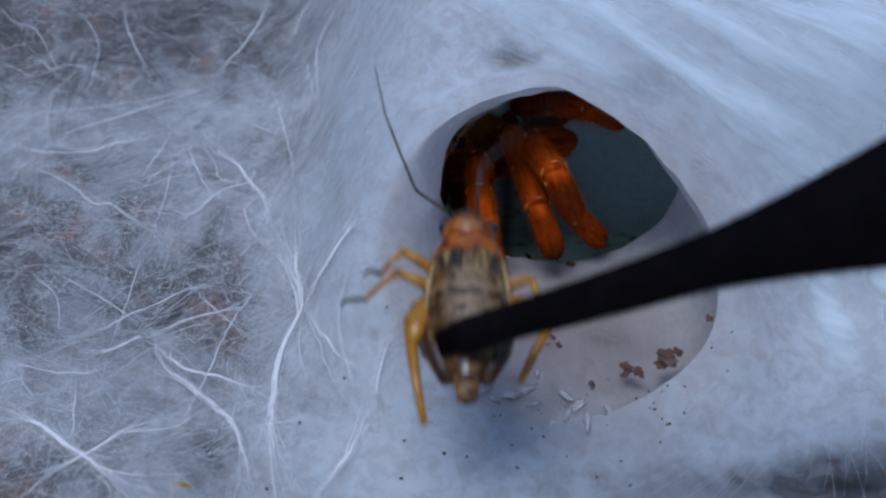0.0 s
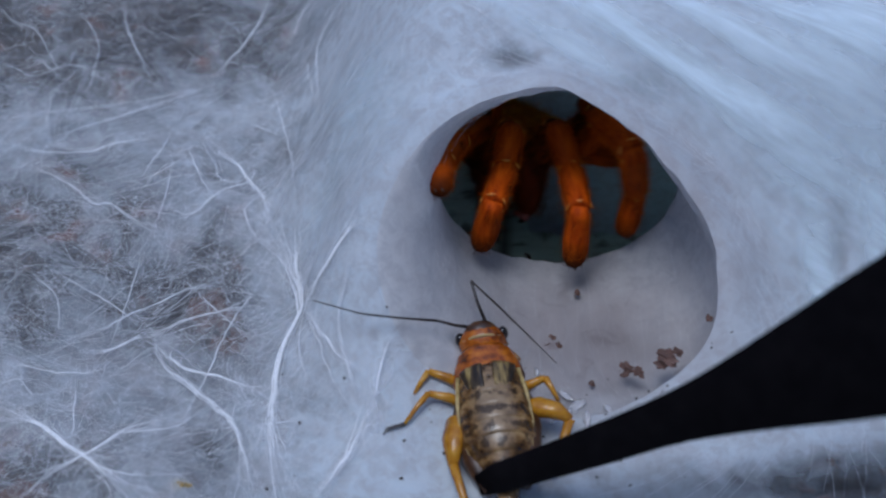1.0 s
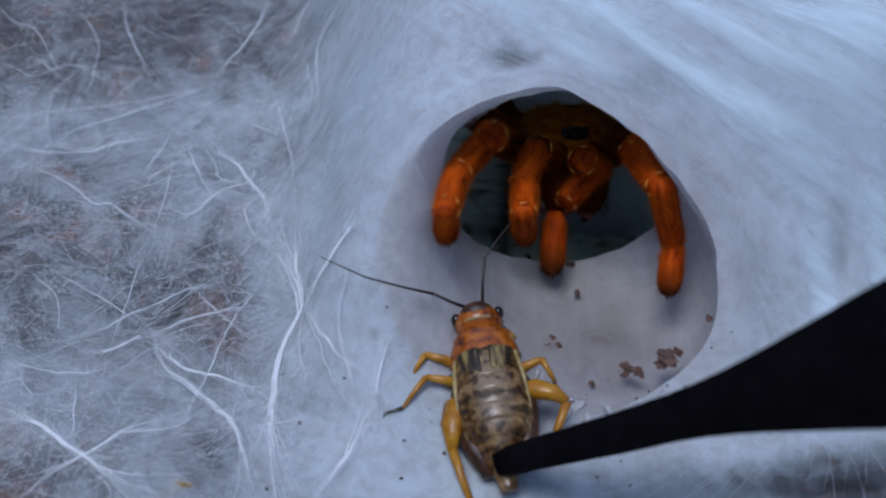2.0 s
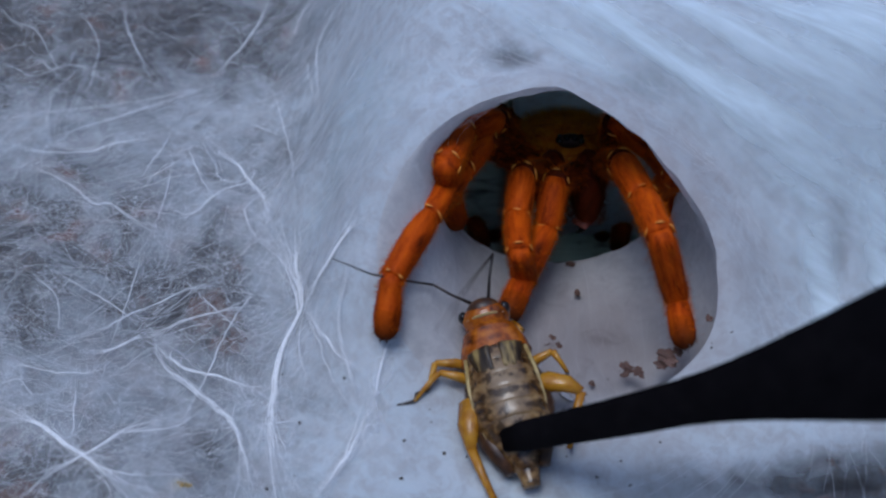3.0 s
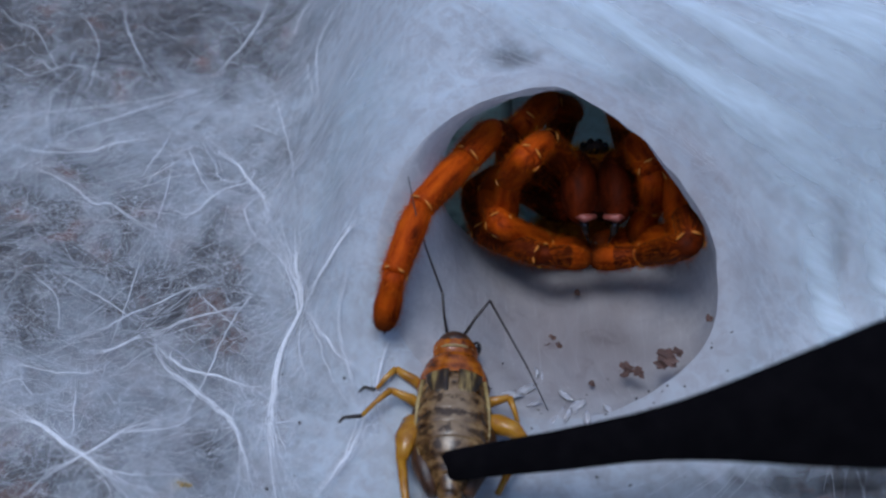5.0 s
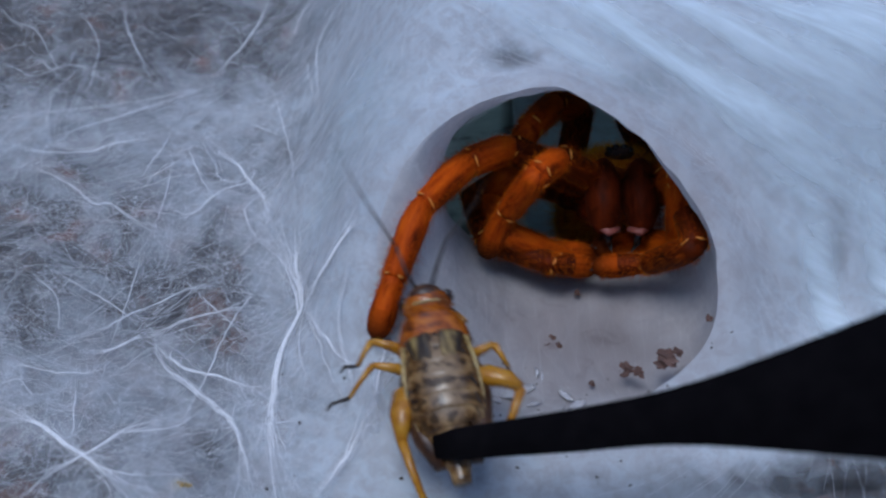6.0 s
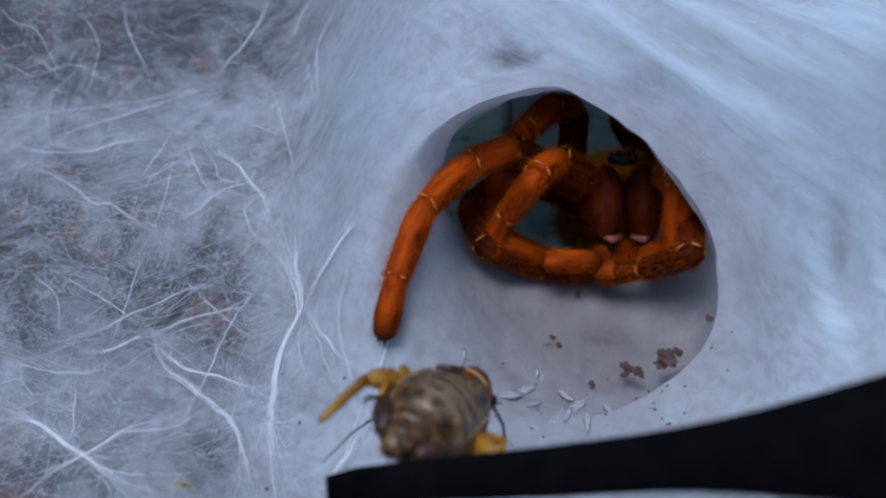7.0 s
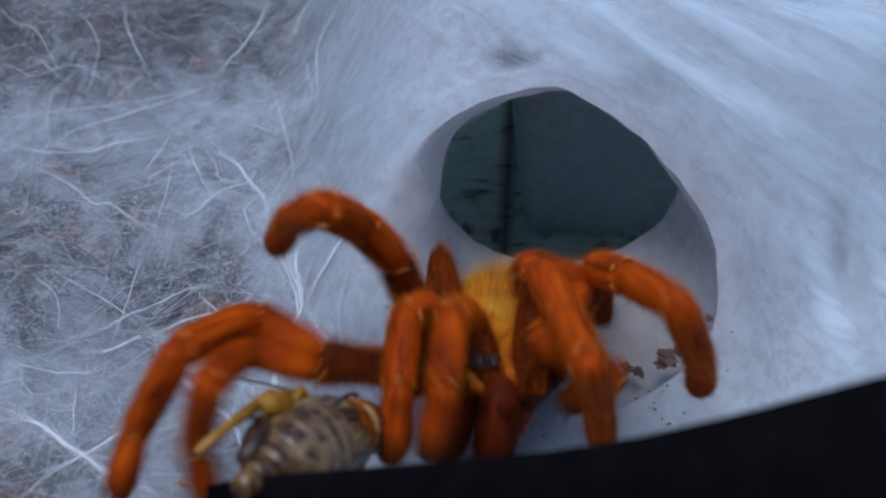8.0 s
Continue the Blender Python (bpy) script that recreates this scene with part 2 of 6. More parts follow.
C_BACK = cricket_back("mottled_cricket_back")
C_WING = mottled("streaked_wing_pad", [(0.36, (0.014, 0.009, 0.006)), (0.50, (0.05, 0.030, 0.012)), (0.60, (0.22, 0.15, 0.05)), (0.75, (0.46, 0.36, 0.15))], 400, 0.35, 4, 0.3, 0.15, stretch=(4, 0.7, 4))
C_PALE = mottled("pale_straw_stripe", [(0.3, (0.20, 0.13, 0.035)), (0.7, (0.48, 0.36, 0.15))], 1200, 0.4)
C_SIDE = mottled("dark_cricket_flank", [(0.3, (0.015, 0.006, 0.003)), (0.55, (0.06, 0.024, 0.008)), (0.8, (0.18, 0.085, 0.025))], 900, 0.4)
C_LEG = mottled("amber_cricket_leg", [(0.3, (0.20, 0.070, 0.003)), (0.5, (0.38, 0.165, 0.010)), (0.75, (0.52, 0.28, 0.03))], 500, 0.25, sub=0.1)
FEELER = mottled("dark_feeler", [(0.3, (0.02, 0.016, 0.014)), (0.7, (0.05, 0.04, 0.035))], 900, 0.5)
CRUMB = mottled("red_brown_crumb", [(0.3, (0.05, 0.028, 0.022)), (0.6, (0.13, 0.070, 0.054)), (0.8, (0.21, 0.145, 0.12))], 1600, 0.75)
WET = mottled("wet_silk", [(0.3, (0.56, 0.55, 0.57)), (0.7, (0.76, 0.76, 0.79))], 900, 0.05, 6, 0.9, 0.35)
WET.node_tree.nodes["Principled BSDF"].inputs["Transmission Weight"].default_value = 0.35
WET.node_tree.nodes["Principled BSDF"].inputs["IOR"].default_value = 1.33
TUB = mottled("grey_plastic", [(0.3, (0.24, 0.25, 0.26)), (0.7, (0.30, 0.31, 0.32))], 30, 0.6)
SPECK = mottled("dark_speck", [(0.3, (0.02, 0.018, 0.016)), (0.7, (0.07, 0.05, 0.04))], 900, 0.7)


# ---- mesh helpers (millimetres) ----
def smooth01(x):
    x = min(1.0, max(0.0, x))
    return x * x * (3 - 2 * x)


def part(name, bm, material, parent=None, label="", smooth=True):
    me = bpy.data.meshes.new(name)
    bm.transform(Matrix.Scale(MM, 4))
    bmesh.ops.recalc_face_normals(bm, faces=bm.faces)
    for f in bm.faces:
        f.smooth = smooth
    bm.to_mesh(me)
    bm.free()
    for mat in material if isinstance(material, (list, tuple)) else [material]:
        me.materials.append(mat)
    ob = new(name, me)
    ob.parent = parent
    return tagged(ob, label) if label else ob


def loft(bm, rings, caps=True, slot=0):
    loops = [[bm.verts.new(p) for p in r] for r in rings]
    n = len(loops[0])
    for a, b in zip(loops, loops[1:]):
        for i in range(n):
            bm.faces.new((a[i], a[(i + 1) % n], b[(i + 1) % n], b[i])).material_index = slot
    if caps:
        bm.faces.new(loops[0][::-1]).material_index = slot
        bm.faces.new(loops[-1]).material_index = slot
    return loops


def tube(bm, pts, radii, sides=8, flat=1.0, slot=0, caps=True):
    """A round bar along pts; flat squeezes it across its second axis."""
    pts = [Vector(p) for p in pts]
    rings, side = [], None
    for i, p in enumerate(pts):
        d = (pts[min(i + 1, len(pts) - 1)] - pts[max(i - 1, 0)]).normalized()
        if side is None:
            side = d.orthogonal().normalized() if abs(d.x) > 0.9 else d.cross(Vector((1, 0, 0))).cross(d).normalized()
        side = (side - d * side.dot(d)).normalized()
        up = d.cross(side)
        rings.append([p + radii[i] * (math.cos(a) * side + flat * math.sin(a) * up) for a in (2 * math.pi * k / sides for k in range(sides))])
    loft(bm, rings, caps, slot)
    return bm


def blob(bm, centre, size, m=None, u=20, v=12, shape=None, slot=0):
    """A rounded body; shape(d) bends the unit ball's points before they are sized."""
    rings = []
    for j in range(1, v):
        th = math.pi * j / v
        ring = []
        for i in range(u):
            ph = 2 * math.pi * i / u
            d = Vector((math.sin(th) * math.cos(ph), math.cos(th), math.sin(th) * math.sin(ph)))
            d = shape(d) if shape else d
            p = Vector((d.x * size[0], d.y * size[1], d.z * size[2]))
            ring.append((m @ p if m else p) + Vector(centre))
        rings.append(ring)
    loft(bm, rings, True, slot)
    return bm


def spikes(bm, rng, count, spot, lean, low, high, width=0.045, slot=0):
    """Setae: slim three-sided spikes. spot() gives a root and a normal; lean is added to the normal."""
    for _ in range(count):
        p, n = spot()
        d = (n + lean * rng.uniform(0.4, 1.2) + Vector((rng.gauss(0, 0.25), rng.gauss(0, 0.25), rng.gauss(0, 0.25)))).normalized()
        tip = p + d * rng.uniform(low, high)
        a = d.orthogonal().normalized() * width
        b = d.cross(a)
        base = [bm.verts.new(p - n * 0.1 + q) for q in (a, -0.5 * a + 0.87 * b, -0.5 * a - 0.87 * b)]
        top = bm.verts.new(tip)
        for i in range(3):
            bm.faces.new((base[i], base[(i + 1) % 3], top)).material_index = slot


# ---- the web: ground sheet, mound and tunnel ----
MOUTH = Vector((11.5, -12.8, 12.2))


def rim(a):
    c, s = math.cos(a), math.sin(a)
    k, wide = 1.0, 18.3
    if c > 0 and s > 0:  # the upper right of the arch is drawn flatter
        k, wide = (c ** 1.42 + s ** 1.42) ** (-1 / 1.42), 16.9
    elif c > 0:  # and hangs over the floor further down
        wide = 16.9 + 1.9 * smooth01(-s * 1.6)
    wob = 0.5 * noise.noise(Vector((c * 2.2, s * 2.2, 4))) + 0.25 * noise.noise(Vector((c * 7, s * 7, 1)))
    return MOUTH + Vector((wide * c * k * (1 + 0.02 * wob), 12.2 * s * k + 0.7 * wob, 12.2 * s * k + 0.4 * wob))


def height(x, y):
    mound = 28 * smooth01((x + 24) / 25) * smooth01((y + 18) / 28)
    mound -= 50 * smooth01((y - 17) / 8) * smooth01((x - 5) / 8)
    bank = 6 * smooth01((x - 27) / 26) * (1 - smooth01((y + 2) / 16)) * smooth01((y + 46) / 30)
    wave = 1.6 * noise.noise(Vector((x / 14, y / 14, 0))) + 0.7 * noise.noise(Vector((x / 5, y / 5, 3)))
    wave *= 1 - 0.9 * smooth01((x + 16) / 16) * smooth01((y + 14) / 10)
    # shallow folds of silk drawn down over the mound towards the right
    along, across = 0.87 * x - 0.5 * y, 0.5 * x + 0.87 * y
    fold = noise.noise(Vector((across / 6, along / 60, 7))) + 0.12 * noise.noise(Vector((across / 1.6, along / 40, 2)))
    return mound + bank + wave + 0.3 * fold * smooth01((x + 8) / 16)


def sheet_point(a, r):
    """The web outside the mouth: r millimetres out from the rim in the direction a."""
    p = rim(a)
    x, y = p.x + r * math.cos(a), p.y + r * math.sin(a)
    w = smooth01(r / 13)
    lip = 0.6 * math.exp(-((r - 1.5) / 1.6) ** 2) * max(0, math.sin(a) + 0.6) * smooth01(r / 1.2) * 0.5 if r < 8 else 0
    return Vector((x, y, (1 - w) * p.z + w * height(x, y) + lip))


def throat(a, u):
    """The tunnel's wall from the rim, u = 0, to the throat, u = 1: rolled over softly on the left, undercut on the right."""
    c, s = math.cos(a), math.sin(a)
    end = Vector((13.6, 5.5, 6.25)) + Vector((14.3 * c, 3.5 * s, 10.4 * s))
    p = rim(a)
    under = smooth01(c * 1.6) * smooth01(1.3 - abs(s + 0.25) * 1.1)
    roll = 1.0 + 7.0 * smooth01(-c * 1.3) * smooth01(1.1 - s * 1.2) + 3.0 * smooth01(-s) * (1 - under) - 4.0 * under
    turn = p + Vector((-c * roll, -s * roll * 0.4 + 2 * under, 0.4 * (1 - abs(s)) - 9 * under))
    q = p.lerp(turn, u).lerp(turn.lerp(end, u), u)
    fade = smooth01(u * 6)
    q.z += fade * (0.45 * noise.noise(q / 4.5) + 0.22 * noise.noise(q / 1.6))
    q.y += fade * 0.3 * noise.noise(q / 3 + Vector((5, 0, 0)))
    return q


def build_web():
    web = tagged(new("spider_web"), "dense white silk web with a funnel-shaped tunnel mouth", "spider web", kind="structure")
    n, rows = 220, 90
    bm = bmesh.new()
    radii = [95 * (j / rows) ** 1.7 for j in range(rows + 1)]
    loft(bm, [[sheet_point(2 * math.pi * i / n, r) for i in range(n)] for r in radii], caps=False)
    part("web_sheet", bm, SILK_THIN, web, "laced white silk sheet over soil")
    bm = bmesh.new()
    loft(bm, [[throat(2 * math.pi * i / n, j / 26) for i in range(n)] for j in range(27)], caps=False)
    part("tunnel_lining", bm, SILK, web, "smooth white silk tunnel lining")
    return web


def build_burrow():
    bm = bmesh.new()
    n = 72
    rings = []
    for j in range(14):
        u = j / 13
        grow = smooth01(u * 2.5)
        cx, cy, cz = 13.6 + 2 * u, 5.4 + 19 * u, 6.25 - 14 * grow
        rx, rz = 14.2 + 6 * grow, 10.4 + 19.0 * grow
        ring = []
        for i in range(n):
            c, s = math.cos(2 * math.pi * i / n), math.sin(2 * math.pi * i / n)
            k = 1 + 0.05 * grow * noise.noise(Vector((c * 2, s * 2, u * 3)))
            ring.append((cx + rx * c * k, cy + 3.5 * s * (1 - grow), cz + rz * s * k))
        rings.append(ring)
    loft(bm, rings, caps=False)
    tagged(part("burrow", bm, DUSK), "grey silk burrow behind the web tunnel, shade put into the colour", "burrow", kind="structure")
    bm = bmesh.new()
    bmesh.ops.create_cube(bm, size=2, matrix=Matrix.Translation((17, 25.4, -12)) @ Matrix.Diagonal((22, 0.6, 31, 1)))
    bmesh.ops.bevel(bm, geom=bm.edges[:], offset=0.3, segments=2, affect="EDGES")
    tagged(part("tub_panel", bm, PANEL, smooth=False), "cloudy grey-green plastic panel closing the burrow", "panel", kind="structure")


def build_soil():
    bm = bmesh.new()
    n = 300
    g = []
    for j in range(n + 1):
        row = []
        for i in range(n + 1):
            x = -220 + 440 * i / n
            y = -205 + 410 * j / n
            lump = 1.1 * noise.noise(Vector((x / 3, y / 3, 9))) + 0.8 * noise.noise(Vector((x / 1.3, y / 1.3, 2)))
            near = smooth01((x + 20) / 14) * smooth01((y + 34) / 12)
            row.append(bm.verts.new((x, y, min(height(x, y), 2.5) - 2.2 + lump - 26 * near)))
        g.append(row)
    for j in range(n):
        for i in range(n):
            bm.faces.new((g[j][i], g[j][i + 1], g[j + 1][i + 1], g[j + 1][i]))
    tagged(part("ground", bm, SOIL), "dark damp soil under white silk", "soil", kind="structure")


def drape(x, y):
    """Height of the outer web at x, y, outside the mouth."""
    dx, dy = (x - MOUTH.x) / 18, (y - MOUTH.y) / 12.2
    r = math.hypot(dx, dy)
    if r <= 1:
        return -1 + 2 * r
    a = math.atan2(dy, dx)
    for _ in range(6):
        p = rim(a)
        r = math.hypot(x - p.x, y - p.y)
        turn = (math.atan2(y - p.y, x - p.x) - a + math.pi) % (2 * math.pi) - math.pi
        a += turn * r / (r + 15)
    p = rim(a)
    return sheet_point(a, math.hypot(x - p.x, y - p.y)).z


def strand(bm, a, b, width, rng, lift=0.5, sag=0.8, wander=0.6, steps=9, sides=3):
    a, b = Vector(a), Vector(b)
    side = Vector((b.y - a.y, a.x - b.x)).normalized()
    amp, ph, k = rng.gauss(0, wander), rng.uniform(0, 6), rng.uniform(1, 3)
    pts = []
    for i in range(steps + 1):
        u = i / steps
        q = a.lerp(b, u) + side * amp * math.sin(ph + k * u * 3) * math.sin(math.pi * u) ** 0.5
        pts.append((q.x, q.y, drape(q.x, q.y) + lift + sag * math.sin(math.pi * u)))
    tube(bm, pts, [width * (0.6 + 0.4 * math.sin(math.pi * i / steps)) for i in range(steps + 1)], sides, caps=False)


def laid(x, y, lift):
    return Vector((x, y, drape(x, y) + lift))


def thickness(bm):
    return bm.verts.layers.float.get("thickness") or bm.verts.layers.float.new("thickness")


def ribbon(bm, line, half, thick):
    """A soft band of silk along a line on the ground, thinning out to both sides and to its ends."""
    lay = thickness(bm)
    last, m = None, len(line) - 1
    over = 0.15 + 0.6 * ((line[0].x * 12.99 + line[m].y * 78.23) % 1)  # no two bands in one plane
    for i, q in enumerate(line):
        d = (line[min(i + 1, m)] - line[max(i - 1, 0)])
        side = Vector((-d.y, d.x)).normalized() if d.length else Vector((1, 0))
        end = math.sin(math.pi * (i + 0.3) / (m + 0.6)) ** 0.6
        row = []
        for k, (o, w) in enumerate(((-1, 0), (-0.45, 0.4), (-0.12, 1), (0.12, 1), (0.45, 0.4), (1, 0))):
            p = q + side * o * half
            v = bm.verts.new(laid(p.x, p.y, over + 0.3 * w))
            v[lay] = w * thick * end
            row.append(v)
        if last:
            for k in range(5):
                bm.faces.new((last[k], last[k + 1], row[k + 1], row[k]))
        last = row


def fan(bm, x, y, a0, a1, radius, thick):
    """A web of silk spread between two threads that leave a knot."""
    lay = thickness(bm)
    last, over = None, 0.1 + 0.4 * ((a0 * 12.99 + radius * 78.23) % 1)
    for i in range(10):
        u = i / 9
        row = []
        for k in range(9):
            v = k / 8
            r = radius * u * (1 - 0.35 * math.sin(math.pi * v))
            a = a0 + (a1 - a0) * v
            p = bm.verts.new(laid(x + r * math.cos(a), y + r * math.sin(a), over + 0.3 * (1 - u)))
            p[lay] = thick * (1 - u) ** 0.9 * math.sin(math.pi * v) ** 0.7
            row.append(p)
        if last:
            for k in range(8):
                bm.faces.new((last[k], last[k + 1], row[k + 1], row[k]))
        last = row


def rope(web, films, rng, width, *points):
    """A rope of several threads laid over the sheet through the points, frayed at both ends, with silk spun round it."""
    pts = [Vector(p) for p in points]
    fine = []
    for i in range(len(pts) - 1):
        a, b = pts[i], pts[i + 1]
        before, after = pts[max(i - 1, 0)], pts[min(i + 2, len(pts) - 1)]
        n = max(3, int((b - a).length / 0.7))
        for k in range(n + (i == len(pts) - 2)):
            u = k / n
            fine.append(0.5 * ((2 * a) + (b - before) * u + (2 * before - 5 * a + 4 * b - after) * u * u + (3 * a - before - 3 * b + after) * u ** 3))
    fine = [q + Vector((0.22 * noise.noise(Vector((q.x / 1.3, q.y / 1.3, 1))), 0.22 * noise.noise(Vector((q.x / 1.3, q.y / 1.3, 8))))) for q in fine]
    m = len(fine) - 1
    ribbon(films, fine, 0.3 + 6 * width, 0.10 + 0.9 * width)
    bm = bmesh.new()
    for k in range(4 + int(50 * width)):
        off = Vector((rng.gauss(0, 1.0 * width), rng.gauss(0, 1.0 * width)))
        fray = Vector((rng.gauss(0, 0.5 + 4 * width), rng.gauss(0, 0.5 + 4 * width)))
        fray2 = Vector((rng.gauss(0, 0.5 + 4 * width), rng.gauss(0, 0.5 + 4 * width)))
        ph = rng.uniform(0, 6)
        line = []
        for i, q in enumerate(fine):
            u = i / m
            w = q + off * math.sin(ph + 3 * u) + fray * max(0, 1 - u * 3) ** 2 + fray2 * max(0, u * 3 - 2) ** 2
            line.append(laid(w.x, w.y, 0.65 + 0.4 * math.sin(math.pi * u)))
        r = 0.006 + width * 0.17 if k == 0 else 0.006 + width * rng.uniform(0.02, 0.08)
        tube(bm, line, [r * (0.35 + 0.65 * math.sin(math.pi * min(1, max(0, i / m)))) for i in range(m + 1)], 4, caps=False)
    part("silk_rope", bm, STRAND if width > 0.11 else FAINT, web)


def flow(x, y):
    """The way in which the loose silk lies at x, y."""
    return 0.5 + 2.3 * noise.noise(Vector((x / 17, y / 17, 12))) + 0.9 * noise.noise(Vector((x / 6, y / 6, 5)))


def build_ropes(web, films, rng):
    rope(web, films, rng, 0.34, (-20.9, 1.5), (-18.0, -4.0), (-16.4, -9.1), (-15.4, -13.3), (-17.1, -16.9), (-17.7, -21.8), (-17.5, -27.1), (-16.4, -31.6), (-15.2, -34.9))
    rope(web, films, rng, 0.30, (-15.0, -13.2), (-13.1, -12.0), (-11.0, -10.9), (-8.5, -9.4))
    rope(web, films, rng, 0.24, (-16.5, -2.4), (-16.6, -6.1), (-15.4, -13.3))
    rope(web, films, rng, 0.16, (-14.8, -13.6), (-12.9, -17.7), (-10.5, -20.8), (-8.4, -22.8))
    rope(web, films, rng, 0.08, (-15.0, -13.8), (-12.8, -19.1), (-11.4, -22.7), (-10.2, -25.6))
    rope(web, films, rng, 0.07, (-15.1, -13.5), (-15.3, -17.4), (-13.9, -22.4))
    rope(web, films, rng, 0.13, (-32.1, -13.7), (-29.2, -12.5), (-25.2, -11.4), (-21.7, -10.3))
    rope(web, films, rng, 0.12, (-32.1, -13.7), (-35.0, -15.4), (-37.5, -16.7))
    rope(web, films, rng, 0.09, (-41.7, -15.1), (-37.0, -13.0), (-33.6, -9.9), (-29.2, -7.1), (-24.7, -6.8))
    rope(web, films, rng, 0.16, (-31.9, -14.2), (-29.7, -17.1), (-26.7, -18.9), (-22.7, -20.0), (-20.2, -21.5), (-17.8, -22.5))
    rope(web, films, rng, 0.20, (-31.7, -14.8), (-30.6, -17.6), (-28.2, -19.6), (-25.5, -22.0), (-23.2, -24.2), (-21.3, -26.4), (-20.3, -29.1), (-19.5, -31.5), (-18.7, -34.9))
    rope(web, films, rng, 0.06, (-20.2, -2.8), (-21.9, -9.4), (-23.8, -14.7), (-25.4, -20.3), (-26.2, -22.6), (-27.6, -29.1))
    rope(web, films, rng, 0.28, (-46.3, -23.8), (-42.3, -25.8), (-38.9, -28.1), (-36.4, -29.7), (-32.6, -33.3), (-29.3, -35.7))
    rope(web, films, rng, 0.20, (-40.5, -33.3), (-37.3, -30.6), (-35.4, -29.3), (-32.9, -26.8), (-29.7, -26.1))
    rope(web, films, rng, 0.24, (-7.0, -25.6), (-8.4, -27.9), (-9.7, -31.0), (-11.0, -33.1), (-12.1, -35.4))
    rope(web, films, rng, 0.12, (-5.5, -19.6), (-6.5, -22.6), (-7.0, -25.6))
    rope(web, films, rng, 0.06, (-38.8, -20.4), (-38.5, -23.9), (-37.6, -27.8))
    rope(web, films, rng, 0.07, (-45.0, -20.5), (-45.4, -18.2), (-42.4, -19.2), (-38.1, -19.4), (-35.8, -17.1))
    rope(web, films, rng, 0.07, (-46.8, -21.7), (-44.9, -20.5), (-42.5, -23.4))
    rope(web, films, rng, 0.05, (-48.0, -4.6), (-45.1, -7.0), (-43.3, -9.0), (-42.4, -13.1), (-42.5, -15.2))
    rope(web, films, rng, 0.05, (-35.4, 0.2), (-35.5, -6.3), (-35.7, -13.1), (-35.6, -16.0))
    rope(web, films, rng, 0.05, (-44.9, -4.2), (-38.3, -8.7), (-32.0, -14.0))
    rope(web, films, rng, 0.06, (-17.3, -25.7), (-14.8, -25.9))
    rope(web, films, rng, 0.06, (-32.9, -27.0), (-27.2, -26.1), (-25.4, -22.8))
    rope(web, films, rng, 0.14, (-26.2, 52.0), (-26.4, 44.4), (-28.3, 39.8), (-30.2, 36.0), (-31.7, 32.8))
    rope(web, films, rng, 0.09, (-18.3, 45.4), (-20.3, 42.0), (-21.0, 38.6))
    rope(web, films, rng, 0.09, (-15.4, 37.0), (-16.0, 32.3), (-16.6, 28.0), (-15.3, 17.6))
    rope(web, films, rng, 0.06, (-19.4, 34.3), (-17.6, 27.2), (-15.1, 15.0))
    rope(web, films, rng, 0.09, (-47.0, 51.3), (-45.3, 44.0), (-42.1, 36.4), (-39.5, 31.9))
    rope(web, films, rng, 0.10, (-57.3, 18.4), (-50.7, 16.7), (-45.8, 17.4), (-42.1, 18.4), (-38.1, 20.0), (-35.9, 22.7))
    rope(web, films, rng, 0.07, (-50.9, 17.7), (-47.9, 21.4), (-44.5, 23.6), (-39.5, 25.7), (-34.7, 29.1), (-31.3, 32.8))
    rope(web, films, rng, 0.05, (-58.7, 23.8), (-49.9, 25.2), (-40.1, 27.1), (-33.3, 31.1))
    rope(web, films, rng, 0.10, (-52.9, 15.2), (-49.4, 12.8), (-45.9, 10.2), (-42.6, 6.7), (-40.5, 6.9), (-37.3, 4.1), (-34.8, 3.0), (-32.6, 0.6))
    rope(web, films, rng, 0.07, (-35.2, 21.2), (-36.1, 16.2), (-37.3, 11.1))
    rope(web, films, rng, 0.09, (-36.9, 11.4), (-34.5, 12.2), (-33.2, 14.4))
    rope(web, films, rng, 0.08, (-33.2, 17.8), (-30.5, 12.5), (-28.1, 7.3))
    rope(web, films, rng, 0.07, (-31.3, 18.3), (-28.7, 14.5), (-28.0, 12.0), (-25.2, 9.9))
    rope(web, films, rng, 0.20, (-29.6, 18.5), (-26.7, 15.4), (-24.5, 12.0), (-21.4, 6.1), (-20.6, 1.8))
    rope(web, films, rng, 0.09, (-28.0, 6.7), (-27.5, 8.8), (-24.5, 10.7), (-23.2, 14.2))
    rope(web, films, rng, 0.10, (-24.1, 7.7), (-23.8, 4.8), (-22.0, 0.1), (-20.6, -1.3))
    rope(web, films, rng, 0.05, (-33.6, 14.8), (-34.0, 8.0), (-34.8, 0.7))
    rope(web, films, rng, 0.07, (-34.8, 7.8), (-31.9, 5.2), (-29.4, 5.3), (-26.1, 10.7))
    rope(web, films, rng, 0.07, (-25.2, 21.7), (-21.5, 19.3))
    rope(web, films, rng, 0.06, (-51.2, 18.9), (-52.5, 27.8), (-53.2, 30.3))
    rope(web, films, rng, 0.06, (-65.6, 50.2), (-62.0, 46.2), (-59.1, 44.7), (-56.9, 41.5), (-51.6, 31.2))
    rope(web, films, rng, 0.05, (-37.7, 34.2), (-35.0, 30.5))
    rope(web, films, rng, 0.06, (-57.9, 37.8), (-51.6, 31.2))
    rope(web, films, rng, 0.06, (-53.0, 48.0), (-48.2, 39.0), (-47.5, 32.5), (-47.8, 26.3))
    rope(web, films, rng, 0.06, (-62.0, 37.1), (-56.0, 32.4), (-50.6, 33.7), (-44.7, 30.4))
